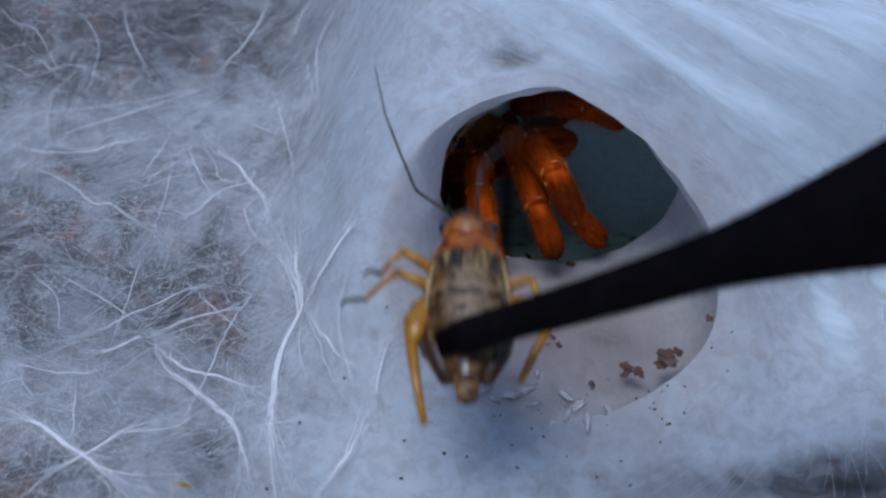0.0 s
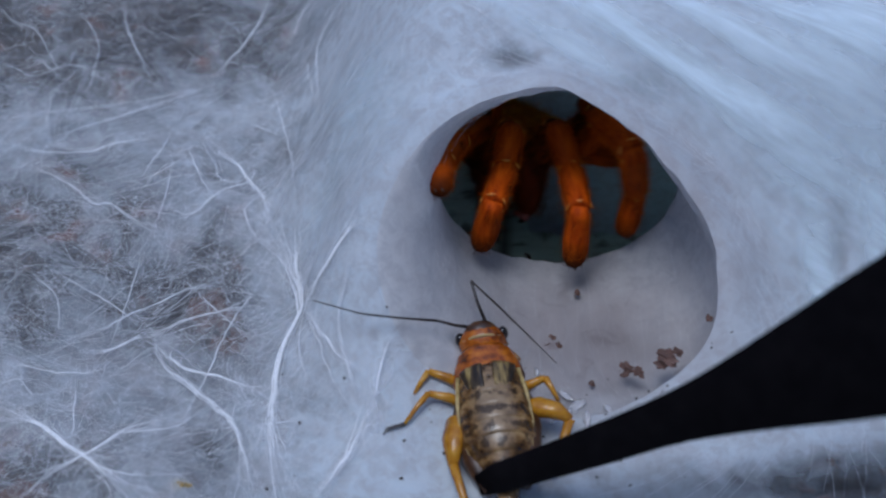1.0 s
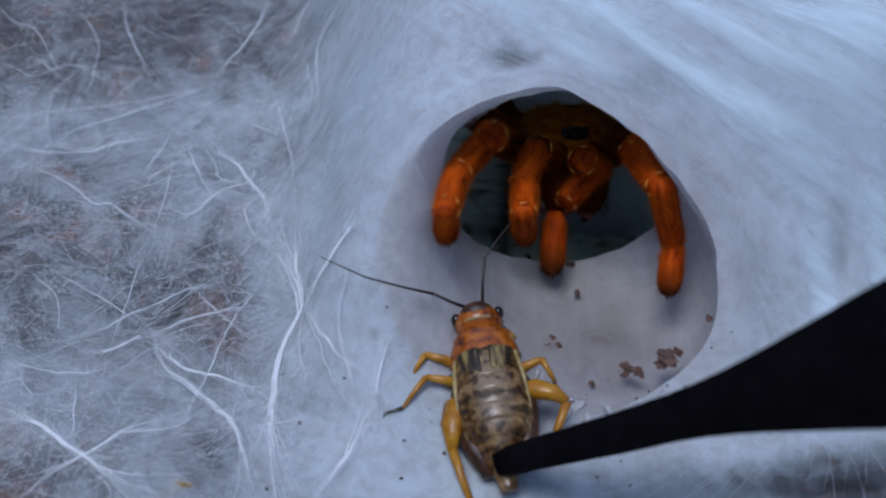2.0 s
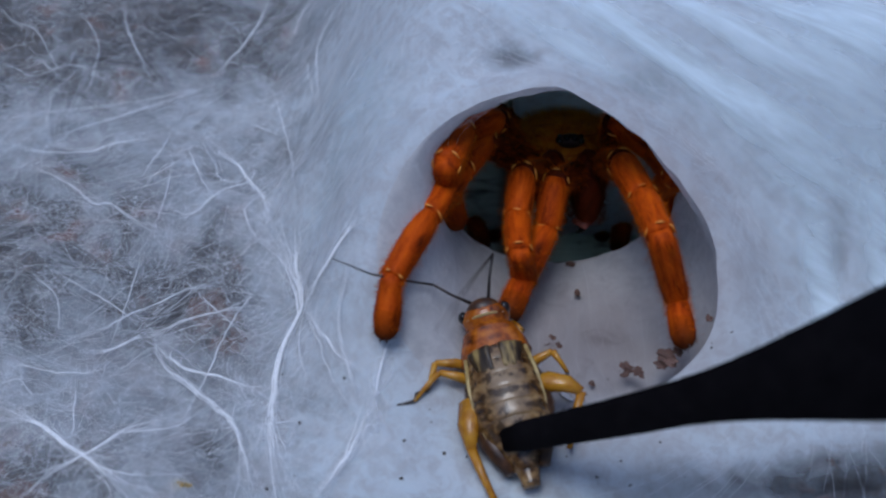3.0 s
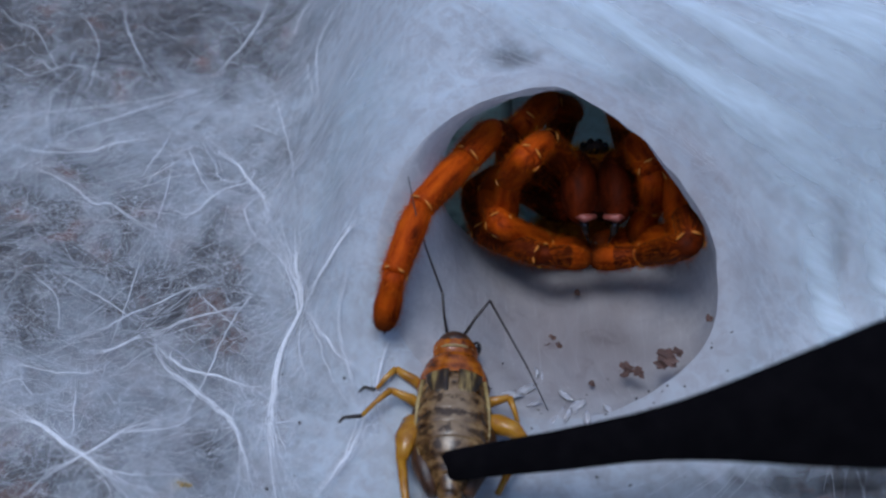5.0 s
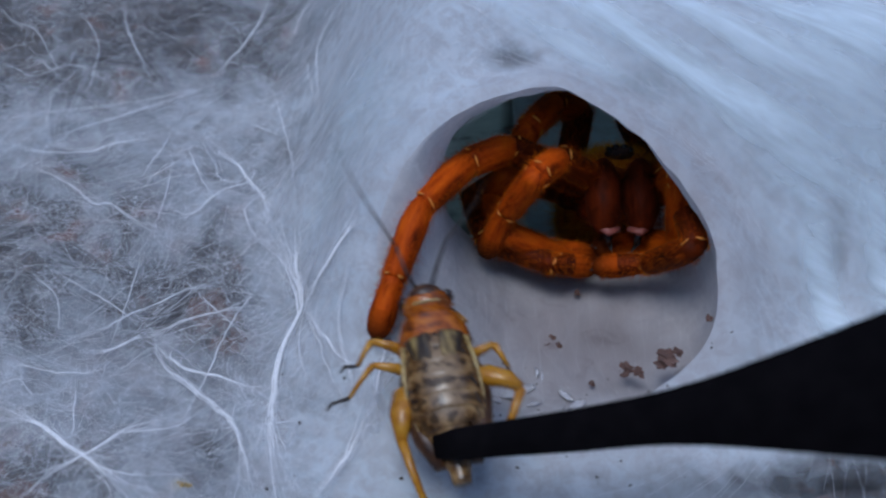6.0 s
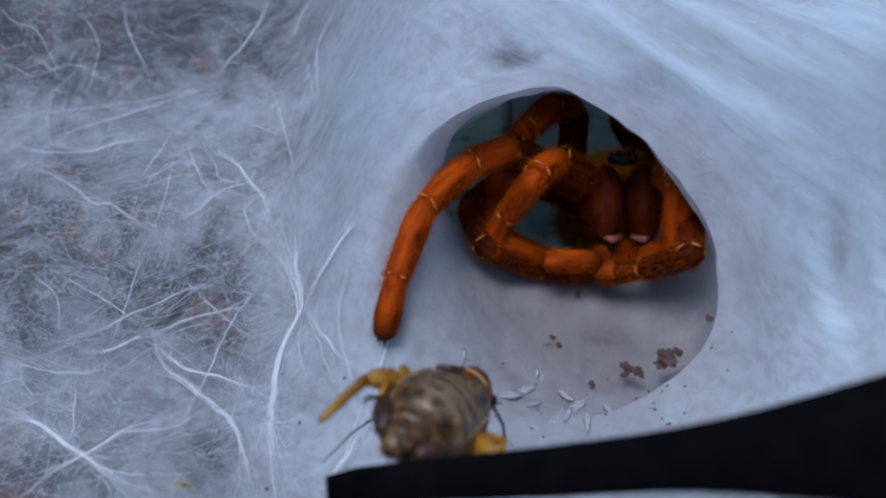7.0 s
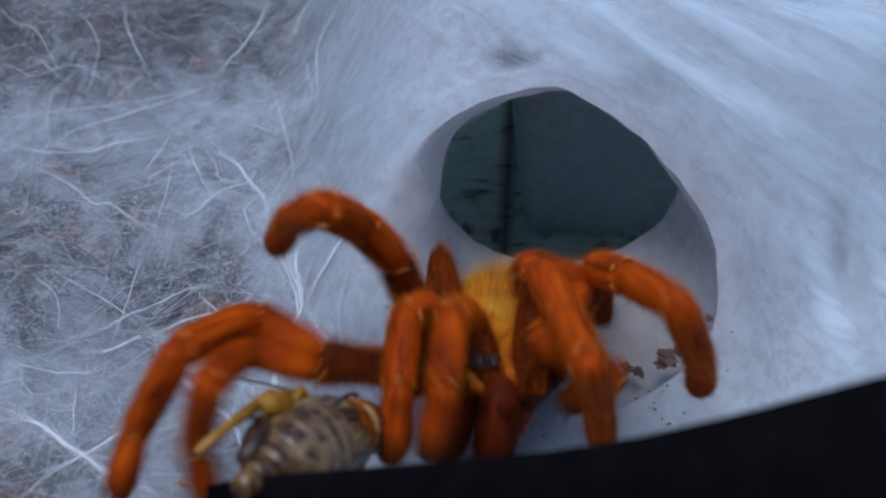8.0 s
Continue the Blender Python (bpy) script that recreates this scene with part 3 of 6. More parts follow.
    rope(web, films, rng, 0.10, (-9.7, -13.4), (-10.8, -17.0), (-10.1, -20.9), (-8.3, -25.5))
    rope(web, films, rng, 0.09, (-24.4, 33.5), (-20.8, 21.2), (-17.9, 8.4), (-16.6, 0.4))
    rope(web, films, rng, 0.07, (-29.5, -5.7), (-24.7, -11.6), (-21.2, -14.7))


def build_strands(web):
    rng = random.Random(5)
    films = bmesh.new()
    build_ropes(web, films, rng)
    # silk spread between threads, and drifts of it over the soil
    for x, y, a0, a1, far, thick in ((-15.5, -12.8, 55, 125, 15, 1.0), (-15.5, -12.8, -100, -58, 13, 0.9), (-15.5, -12.8, 150, 215, 12, 0.5), (-7, -25, 45, 110, 9, 0.9), (-7, -25, -130, -60, 9, 0.7), (-17.8, -23, -115, -50, 12, 0.8), (-17.8, -23, 140, 200, 10, 0.6), (-36.7, -29.2, 100, 170, 12, 0.8), (-36.7, -29.2, -60, 10, 12, 0.7), (-32.3, -13.3, -70, 10, 12, 0.7), (-51.2, 18.3, -20, 40, 15, 0.8), (-21, 2, 40, 120, 13, 0.8)):
        fan(films, x, y, radians(a0), radians(a1), far, thick)
    for _ in range(34):
        x, y = rng.uniform(-62, -6), rng.uniform(-38, 58)
        if math.hypot((x - MOUTH.x) / 19, (y - MOUTH.y) / 12.2) < 1.5:
            continue
        a, line = flow(x * 0.7, y * 0.7) + rng.gauss(0, 0.6), []
        for i in range(rng.randint(7, 14)):
            line.append(Vector((x, y)))
            a += rng.gauss(0, 0.04)
            x, y = x + 1.5 * math.cos(a), y + 1.5 * math.sin(a)
        ribbon(films, line, rng.uniform(1.2, 4.0), rng.uniform(0.10, 0.22))
    lay = thickness(films)
    bmesh.ops.delete(films, geom=[f for f in films.faces if max(v[lay] for v in f.verts) < 0.07], context="FACES")
    tagged(part("silk_films", films, MEMBRANE, web, "soft white films of silk between threads"), kind="stuff")
    # bursts of threads round the knots
    mesh = bmesh.new()
    for x, y, n, far in ((-15.5, -12.8, 40, 13), (-32.3, -13.3, 26, 13), (-51.2, 18.3, 20, 15), (-29.9, 19.6, 26, 16), (-20.7, 2.5, 30, 12), (-26.3, 43.2, 18, 15), (-36.7, -29.2, 24, 12), (-17.8, -24, 26, 11), (-7, -25.3, 26, 10), (-21.4, -26, 24, 12), (-44, 46, 12, 14), (-37.5, 4.4, 16, 13)):
        for _ in range(n):
            a, r = rng.uniform(0, 6.283), rng.uniform(2.5, far)
            strand(mesh, (x + rng.gauss(0, 1.3), y + rng.gauss(0, 1.3)), (x + r * math.cos(a), y + r * math.sin(a)), rng.uniform(0.006, 0.016), rng, 0.4, 0.7, 0.25)
    tagged(part("silk_bursts", mesh, FAINT, web, "white threads spreading from knots"), kind="stuff")
    # longer threads of middling thickness
    mesh = bmesh.new()
    for _ in range(150):
        x, y = rng.uniform(-60, -8), rng.uniform(-38, 56)
        a = flow(x * 0.6, y * 0.6 + 20) + rng.gauss(0, 0.7)
        n, stepping, curl, line = rng.randint(7, 15), rng.uniform(0.8, 1.7), rng.gauss(0, 0.03), []
        for i in range(n):
            line.append(laid(x, y, 0.5 + 0.6 * math.sin(math.pi * i / n)))
            a += curl + rng.gauss(0, 0.03)
            x, y = x + stepping * math.cos(a), y + stepping * math.sin(a)
            if math.hypot((x - MOUTH.x) / 19, (y - MOUTH.y) / 12.2) < 1.1:
                break
        if len(line) > 3:
            r = rng.uniform(0.007, 0.018)
            tube(mesh, line, [r * (0.3 + 0.7 * math.sin(math.pi * (i + 0.5) / len(line))) for i in range(len(line))], 4, caps=False)
    tagged(part("silk_threads", mesh, FAINT, web, "long white silk threads"), kind="stuff")
    # the fine tangle, which follows a slow drift of direction
    mesh = bmesh.new()
    made = 0
    while made < 2600:
        x, y = rng.uniform(-70, -2), rng.uniform(-42, 64)
        veil = 0.5 + 0.9 * noise.noise(Vector((x / 11, y / 11, 30)))
        if rng.random() > 0.35 + veil - 0.5 * smooth01((y - 24) / 10) or rng.random() < 0.6 * smooth01((x + 24) / 18):
            continue
        made += 1
        n, stepping = rng.randint(5, 10), rng.uniform(0.7, 1.9)
        a = flow(x, y) + rng.gauss(0, 0.7) + (rng.random() < 0.5) * rng.gauss(0, 1.6)
        lift, line, curl = rng.uniform(0.0, 1.5), [], rng.gauss(0, 0.06)
        for i in range(n):
            line.append(laid(x, y, lift + 0.4 * math.sin(i * 0.7 + a)))
            a += curl + rng.gauss(0, 0.08)
            x, y = x + stepping * math.cos(a), y + stepping * math.sin(a)
            if math.hypot((x - MOUTH.x) / 19, (y - MOUTH.y) / 12.2) < 1.12:
                break
        if len(line) > 2:
            tube(mesh, line, [rng.uniform(0.004, 0.011)] * len(line), 3, caps=False)
    # straight hair-fine threads pulled tight between points of the sheet
    for _ in range(1500):
        x, y = rng.uniform(-66, -8), rng.uniform(-40, 62)
        a, r = flow(x * 0.5, y * 0.5 + 40) + rng.gauss(0, 1.2), rng.uniform(3, 15)
        if math.hypot((x + r * math.cos(a) - MOUTH.x) / 19, (y + r * math.sin(a) - MOUTH.y) / 12.2) > 1.25:
            strand(mesh, (x, y), (x + r * math.cos(a), y + r * math.sin(a)), rng.uniform(0.004, 0.012), rng, 0.3, rng.uniform(0.3, 1.6), 0.15, 7)
    tagged(part("silk_tangle", mesh, FAINT, web, "fine tangled white silk threads"), kind="stuff")
    # long fine lines along the funnel and the mound
    mesh = bmesh.new()
    for _ in range(220):
        a0 = rng.uniform(-0.5, 3.7)
        r0, r1 = rng.uniform(0.2, 8), rng.uniform(6, 24)
        da = rng.gauss(-0.25, 0.6)
        pts = []
        for i in range(13):
            u = i / 12
            p = sheet_point(a0 + da * u, r0 + (r1 - r0) * u)
            pts.append(p + Vector((0, 0, 0.05 + 0.35 * math.sin(math.pi * u))))
        tube(mesh, pts, [rng.uniform(0.006, 0.015)] * 13, 3, caps=False)
    for _ in range(260):
        x, y, a = rng.uniform(-6, 52), rng.uniform(-8, 22), radians(rng.gauss(-30, 6))
        n, line = rng.randint(8, 26), []
        for i in range(n):
            if y < -16 or math.hypot((x - MOUTH.x) / 19, (y - MOUTH.y) / 12.2) < 1.1:
                break
            line.append(laid(x, y, 0.15 + 0.3 * math.sin(math.pi * i / n)))
            x, y = x + 1.4 * math.cos(a), y + 1.4 * math.sin(a)
        if len(line) > 3:
            tube(mesh, line, [rng.uniform(0.006, 0.016)] * len(line), 3, caps=False)
    # threads across the upper left of the tunnel mouth and inside the funnel
    for _ in range(18):
        a0 = rng.uniform(1.75, 2.55)
        p, q = rim(a0 - rng.uniform(0.05, 0.5)), throat(a0 + rng.uniform(0.0, 0.5), rng.uniform(0.4, 1.0))
        tube(mesh, [p, p.lerp(q, 0.5) + Vector((0, 0, rng.uniform(-0.3, 0.3))), q], [0.009] * 3, 3, caps=False)
    for _ in range(150):
        a0, u0, u1 = rng.uniform(2.3, 6.2), rng.uniform(0.0, 0.5), rng.uniform(0.5, 1.0)
        da = rng.gauss(0, 0.25)
        tube(mesh, [throat(a0 + da * i / 8, u0 + (u1 - u0) * i / 8) + Vector((0, -0.06, 0.08)) for i in range(9)], [rng.uniform(0.004, 0.009)] * 9, 3, caps=False)
    tagged(part("silk_lines", mesh, FAINT, web, "long taut silk lines"), kind="stuff")
    # soft veils drawn straight over the mound, and down its far side
    for x0, y0, turn, length, half, thick in ((10, 12.5, -30, 46, 2.6, 1.6), (19, 12.5, -29, 36, 2.8, 1.2), (27, 12, -28, 26, 2.0, 1.3), (3, 12, -31, 46, 3.0, 0.8), (33, 12, -30, 22, 3.0, 1.1), (31.2, -2, -92, 22, 1.8, 1.1), (38.3, -3, -76, 20, 2.2, 1.3), (44, -2, -74, 22, 2.5, 1.3), (-14, 18, -66, 26, 4.0, 0.6), (-8, 14, -108, 22, 3.0, 0.6)):
        mesh = bmesh.new()
        lay = thickness(mesh)
        d = Vector((math.cos(radians(turn)), math.sin(radians(turn))))
        side, last = Vector((-d.y, d.x)), None
        for i in range(41):
            u = i / 40
            row = []
            for v in range(11):
                w = v / 5 - 1
                p = Vector((x0, y0)) + d * length * u + side * w * half * (1 + 0.5 * u)
                vert = mesh.verts.new(laid(p.x, p.y, 0.35 + 0.5 * math.sin(math.pi * u) * (1 - w * w)))
                inside = math.hypot((p.x - MOUTH.x) / 19, (p.y - MOUTH.y) / 12.2)
                vert[lay] = thick * math.sin(math.pi * u) ** 0.7 * (1 - w * w) ** 1.8 * smooth01((inside - 1.15) * 4)
                row.append(vert)
            if last:
                for j in range(10):
                    mesh.faces.new((last[j], last[j + 1], row[j + 1], row[j]))
            last = row
        bmesh.ops.delete(mesh, geom=[f for f in mesh.faces if max(v[lay] for v in f.verts) < 0.03], context="FACES")
        part("silk_veil", mesh, VEIL, web, "sheer white veil of silk")


# ---- tweezers ----
def build_tweezers():
    """Two flat black arms that close on a tip at the origin and run along +X; Z is the flat side that faces up."""
    t = tagged(new("tweezers"), "matt black steel tweezers holding a cricket", "tweezers")
    for name, s, start in (("upper_arm", 1, 0.0), ("lower_arm", -1, -4.2)):
        bm = bmesh.new()
        rings = []
        n = 34
        for i in range(n + 1):
            u = i / n
            x = start + (100 - start) * u
            w = 1.45 + 0.5 * smooth01(x / 26) + 3.75 * smooth01((x - 22) / 36)
            w += 0.5 * smooth01((x - 20) / 30)
            th = 0.4 + 0.5 * smooth01(x / 40)
            z = s * (0.75 + 2.6 * smooth01(x / 70)) - (1.6 * smooth01(1 - x / 6) if s < 0 else 0)
            y = -0.4 * smooth01(x / 20) + 0.8 * smooth01((x - 25) / 50) - 0.5 * smooth01((x - 20) / 30)
            if i == 0:
                w, th = w * 0.72, th * 0.7
            e = min(0.25, th * 0.5)
            rings.append([(x, y + p, z + q) for p, q in ((-w, -th + e), (-w + e, -th), (w - e, -th), (w, -th + e), (w, th - e), (w - e, th), (-w + e, th), (-w, th - e))])
        loft(bm, rings)
        part(name, bm, BLACK, t)
    return t


# ---- cricket: +Y is the way it looks, +Z its back ----
def build_cricket():
    rng = random.Random(11)
    c = tagged(new("cricket"), "brown and amber cricket held in black tweezers", "cricket")
    bm = blob(bmesh.new(), (0, 7.6, 0.1), (2.45, 2.2, 2.3), shape=lambda d: Vector((d.x * (1 - 0.12 * max(0, d.y)), d.y, d.z)))
    head = part("head", bm, C_HEAD, c, "glossy brown head")
    part("crown", blob(bmesh.new(), (0, 8.3, 0.9), (1.75, 1.45, 1.55), u=18, v=11), C_SIDE, head, "dark brown crown of the head")
    part("brow_line", tube(bmesh.new(), [(-1.9, 7.2, 1.35), (-0.9, 7.0, 2.1), (0, 6.9, 2.35), (0.9, 7.0, 2.1), (1.9, 7.2, 1.35)], [0.1, 0.16, 0.18, 0.16, 0.1], 7), C_PALE, head, "pale line behind the crown")
    for s in (-1, 1):
        part("eye", blob(bmesh.new(), (s * 2.15, 8.2, 0.5), (0.55, 0.75, 0.85), u=14, v=9), EYES, head)
        bm = tube(bmesh.new(), [(s * 1.3, 9.0, -0.9), (s * 2.0, 9.9, -2.0), (s * 2.4, 9.3, -3.2)], [0.22, 0.2, 0.28], 7)
        part("palp", bm, C_LEG, head)
    bm = bmesh.new()
    rings = []
    for i in range(9):
        u = i / 8
        w = 2.5 + 1.0 * math.sin(math.pi * min(0.5, u * 0.62)) + (0.12 if i in (1, 7) else 0)
        rings.append([(w * math.cos(a), 6.1 - 4.1 * u - 0.25 * math.sin(a), 2.35 * math.sin(a) * (1 if math.sin(a) > 0 else 1.05) + 0.1) for a in (2 * math.pi * k / 26 for k in range(26))])
    loft(bm, rings)
    part("pronotum", bm, C_HEAD, c, "amber saddle-shaped pronotum")
    # back plates that overlap like tiles
    for k in range(9):
        bm = bmesh.new()
        rings = []
        y0, y1 = 2.5 - 1.75 * k, 2.5 - 1.75 * (k + 1) - 0.25
        for u in (0.0, 0.15, 0.5, 0.85, 1.0):
            v = (k + u) / 9
            w = 3.3 * (1 + 0.15 * math.sin(math.pi * min(1, v * 1.4))) * (1 - 0.74 * smooth01((v - 0.5) / 0.5)) + (0.0, 0.02, 0.03, 0.045, -0.03)[int(u * 4.4)]
            rings.append([(w * math.cos(a), y0 + (y1 - y0) * u, 0.93 * w * math.sin(a) - 0.1 * v) for a in (2 * math.pi * i / 24 for i in range(24))])
        loft(bm, rings)
        part("back_plate", bm, C_BACK, c)
    for s in (-1, 1):
        bm = bmesh.new()
        rings = []
        for i in range(9):
            u = i / 8
            ring = []
            for k in range(7):
                a = radians(82 - 44 * (1 - 0.4 * u) * k / 6)
                ring.append((s * 3.54 * math.cos(a), 2.5 - 3.1 * u, 3.42 * math.sin(a) + 0.04 * math.sin(k * 2)))
            for k in range(6, -1, -1):
                a = radians(82 - 44 * (1 - 0.4 * u) * k / 6)
                ring.append((s * 3.36 * math.cos(a), 2.5 - 3.1 * u, 3.2 * math.sin(a)))
            rings.append(ring)
        loft(bm, rings)
        part("wing", bm, C_WING, c, "short dark wing pad with straw-coloured streaks")
        part("flank_stripe", tube(bmesh.new(), [(s * 3.0, 2.3, 1.6), (s * 3.35, -1, 1.65), (s * 3.4, -4.5, 1.35), (s * 2.95, -7.5, 1.0)], [0.2, 0.22, 0.18, 0.08], 8, 0.6), C_PALE, c, "pale straw-coloured flank stripe")
        part("flank", tube(bmesh.new(), [(s * 2.3, 2.0, -0.3), (s * 2.75, -1.0, -0.2), (s * 2.9, -4.5, -0.1), (s * 2.5, -8.0, 0.0), (s * 1.6, -11.5, 0.0)], [0.9, 1.25, 1.35, 1.15, 0.6], 12), C_SIDE, c, "dark brown glossy flank")
        # walking legs: spread on one side, folded under the body on the other
        spread = (("front_leg", 2.4, (5.7, 4.0, 1.4), (7.5, 1.9, 0.4), (8.7, 2.1, 0.5)), ("middle_leg", 0.0, (6.0, 1.1, 1.4), (8.7, -1.7, 0.5), (10.4, -2.0, 0.6)))
        folded = (("front_leg", 4.6, (3.2, 6.4, -2.4), (2.6, 8.6, -3.6), (2.2, 9.6, -4.0)), ("middle_leg", 0.4, (5.4, 1.0, 0.8), (6.3, -1.4, -0.4), (5.6, -2.6, -1.2)))
        for name, y0, knee, foot, claw in (spread if s < 0 else folded):
            leg = part(name, tube(bmesh.new(), [(s * 2.2, y0, -0.9), (s * (2.2 + knee[0]) / 2, (y0 + knee[1]) / 2 + 0.2, (knee[2] - 0.9) / 2 + 0.2), (s * knee[0], knee[1], knee[2])], [0.58, 0.56, 0.36], 9), C_LEG, c)
            if s < 0:
                SWINGING[name] = (leg, (-2.2, y0, -0.9))
            part("shin", tube(bmesh.new(), [(s * knee[0], knee[1], knee[2]), (s * (knee[0] + foot[0]) / 2, (knee[1] + foot[1]) / 2, (knee[2] + foot[2]) / 2 + 0.2), (s * foot[0], foot[1], foot[2])], [0.38, 0.27, 0.22], 8), C_LEG, leg)
            part("foot", tube(bmesh.new(), [(s * foot[0], foot[1], foot[2]), (s * claw[0], claw[1], claw[2]), (s * (claw[0] + 0.5), claw[1] - 0.5, claw[2] - 0.3)], [0.24, 0.2, 0.1], 7), FEELER, leg)
        if s < 0:
            thigh, shin = [(-2.4, -1.6, -0.8), (-3.6, -2.6, 0.2), (-4.3, -5.0, 0.9), (-4.6, -8.0, 0.9)], [(-4.6, -8.0, 0.9), (-4.2, -11.0, 0.2), (-3.4, -15.6, -0.8)]
        else:
            thigh, shin = [(2.4, -1.2, -0.8), (4.2, -2.2, 0.2), (5.8, -3.2, 0.5), (7.0, -4.4, 0.2)], [(7.0, -4.4, 0.2), (5.6, -6.8, -1.2), (4.4, -9.5, -2.2)]
        leg = part("hind_leg", tube(bmesh.new(), thigh, [1.0, 1.4, 1.15, 0.55], 10, 0.8), C_LEG, c)
        if s < 0:
            SWINGING["hind_leg"] = (leg, (-2.4, -1.6, -0.8))
        part("shin", tube(bmesh.new(), shin, [0.5, 0.4, 0.3], 8), C_LEG, leg)
    for s, side in ((-1, "l"), (1, "r")):
        base = part("antenna_base", tube(bmesh.new(), [(0, 0, 0), (0.12, 0, 2.5), (0, 0, 5.0)], [0.20, 0.16, 0.14], 6), FEELER, c)
        tip = part("antenna_tip", tube(bmesh.new(), [(0, 0, 0), (0.35, 0.1, 4), (0.55, 0.1, 8), (0, 0, 13.0)], [0.14, 0.12, 0.09, 0.05], 6), FEELER, c)
        FEELERS[side] = (base, tip)
    stout = Matrix.Diagonal((1.05, 0.9, 1.05, 1))
    for ob in c.children_recursive:
        if "antenna" not in ob.name:
            ob.data.transform(stout)
    for name, (leg, hip) in SWINGING.items():
        SWINGING[name] = (leg, tuple(stout @ Vector(hip)))
    return c


FEELERS = {}
SWINGING = {}
LEGS = {}
LEG_LENGTHS = (11.5, 6.6, 9.0, 8.8, 6.2)
PALP_LENGTHS = (8.5, 5.4, 6.8, 7.0)
LEG_NAMES = ("femur", "patella", "tibia", "metatarsus", "tarsus")
PALP_NAMES = ("palp_femur", "palp_patella", "palp_tibia", "palp_tarsus")


# ---- spider: +Y is the way it looks, +Z its back ----
def leg_segment(name, length, r0, r1, mat, rng, parent):
    bm = bmesh.new()
    zs = [-0.25, 0.05, 0.12, 0.3, 0.5, 0.7, 0.88, 0.96, 1.0]
    rr = [r0 * 0.7, r0 * 0.9, r0 * 0.98, r0 * 1.04, (r0 + r1) * 0.53, r1 * 1.06, r1 * 1.05, r1 * 0.99, r1 * 0.8]
    zs[0] = -0.6 / length
    if name in ("tarsus", "palp_tarsus"):  # a rounded pad
        rr[2:] = [r1 * 0.98, r1 * 1.08, r1 * 1.17, r1 * 1.16, r1 * 0.95, r1 * 0.7, r1 * 0.3]
    tube(bm, [(0, 0, z * length) for z in zs], rr, 14)

    def spot():
        a, u = rng.uniform(0, 6.283), rng.uniform(0.02, 0.97 if "tarsus" not in name or "meta" in name else 0.8)
        n = Vector((math.cos(a), math.sin(a), 0))
        return n * (r0 + (r1 - r0) * u) + Vector((0, 0, u * length)), n
    foot = name in ("tarsus", "palp_tarsus")
    spikes(bm, rng, int((90 if foot else 120) * length), spot, Vector((0, 0, 1.0)), 0.25, 0.8, 0.026, 1)
    spikes(bm, rng, int((6 if foot else 18) * length), spot, Vector((0, 0, 0.8)), 0.8, 1.6, 0.016, 1)
    seg = part(name, bm, [mat, HAIR], parent)
    if not foot:
        ring = bmesh.new()
        for k in range(5):  # a thin pale seam, broken by the hair that grows over it
            a0, a1 = k * 1.257 + rng.uniform(0, 0.2), k * 1.257 + rng.uniform(0.5, 1.05)
            tube(ring, [(r1 * 1.03 * math.cos(a0 + (a1 - a0) * i / 4), r1 * 1.03 * math.sin(a0 + (a1 - a0) * i / 4), length - 0.25 + 0.12 * math.sin(math.pi * i / 4)) for i in range(5)], [0.03, 0.1, 0.13, 0.1, 0.03], 6)
        part("joint_ring", ring, RING, seg, "pale broken joint seam")
    else:
        for s in (-1, 1):
            if s < 0:
                pad = tube(bmesh.new(), [(0, 0, length * z) for z in (0.46, 0.52, 0.70, 0.88, 0.96, 1.01)], [r1 * 1.1, r1 * 1.18, r1 * 1.17, r1 * 0.98, r1 * 0.74, r1 * 0.3], 14)
                spikes(pad, rng, 160, lambda: (lambda a, u: (Vector((r1 * math.cos(a), r1 * math.sin(a), length * u)), Vector((math.cos(a), math.sin(a), 0))))(rng.uniform(0, 6.283), rng.uniform(0.47, 0.97)), Vector((0, 0, 0.9)), 0.2, 0.55, 0.03)
                part("foot_pad", pad, PAD, seg, "dark brown foot pad")
            part("claw", tube(bmesh.new(), [(s * 0.3, 0, length - 0.2), (s * 0.4, 0.3, length + 0.15), (s * 0.4, 0.1, length + 0.35)], [0.18, 0.13, 0.04], 6), UNDER, seg)
    return seg


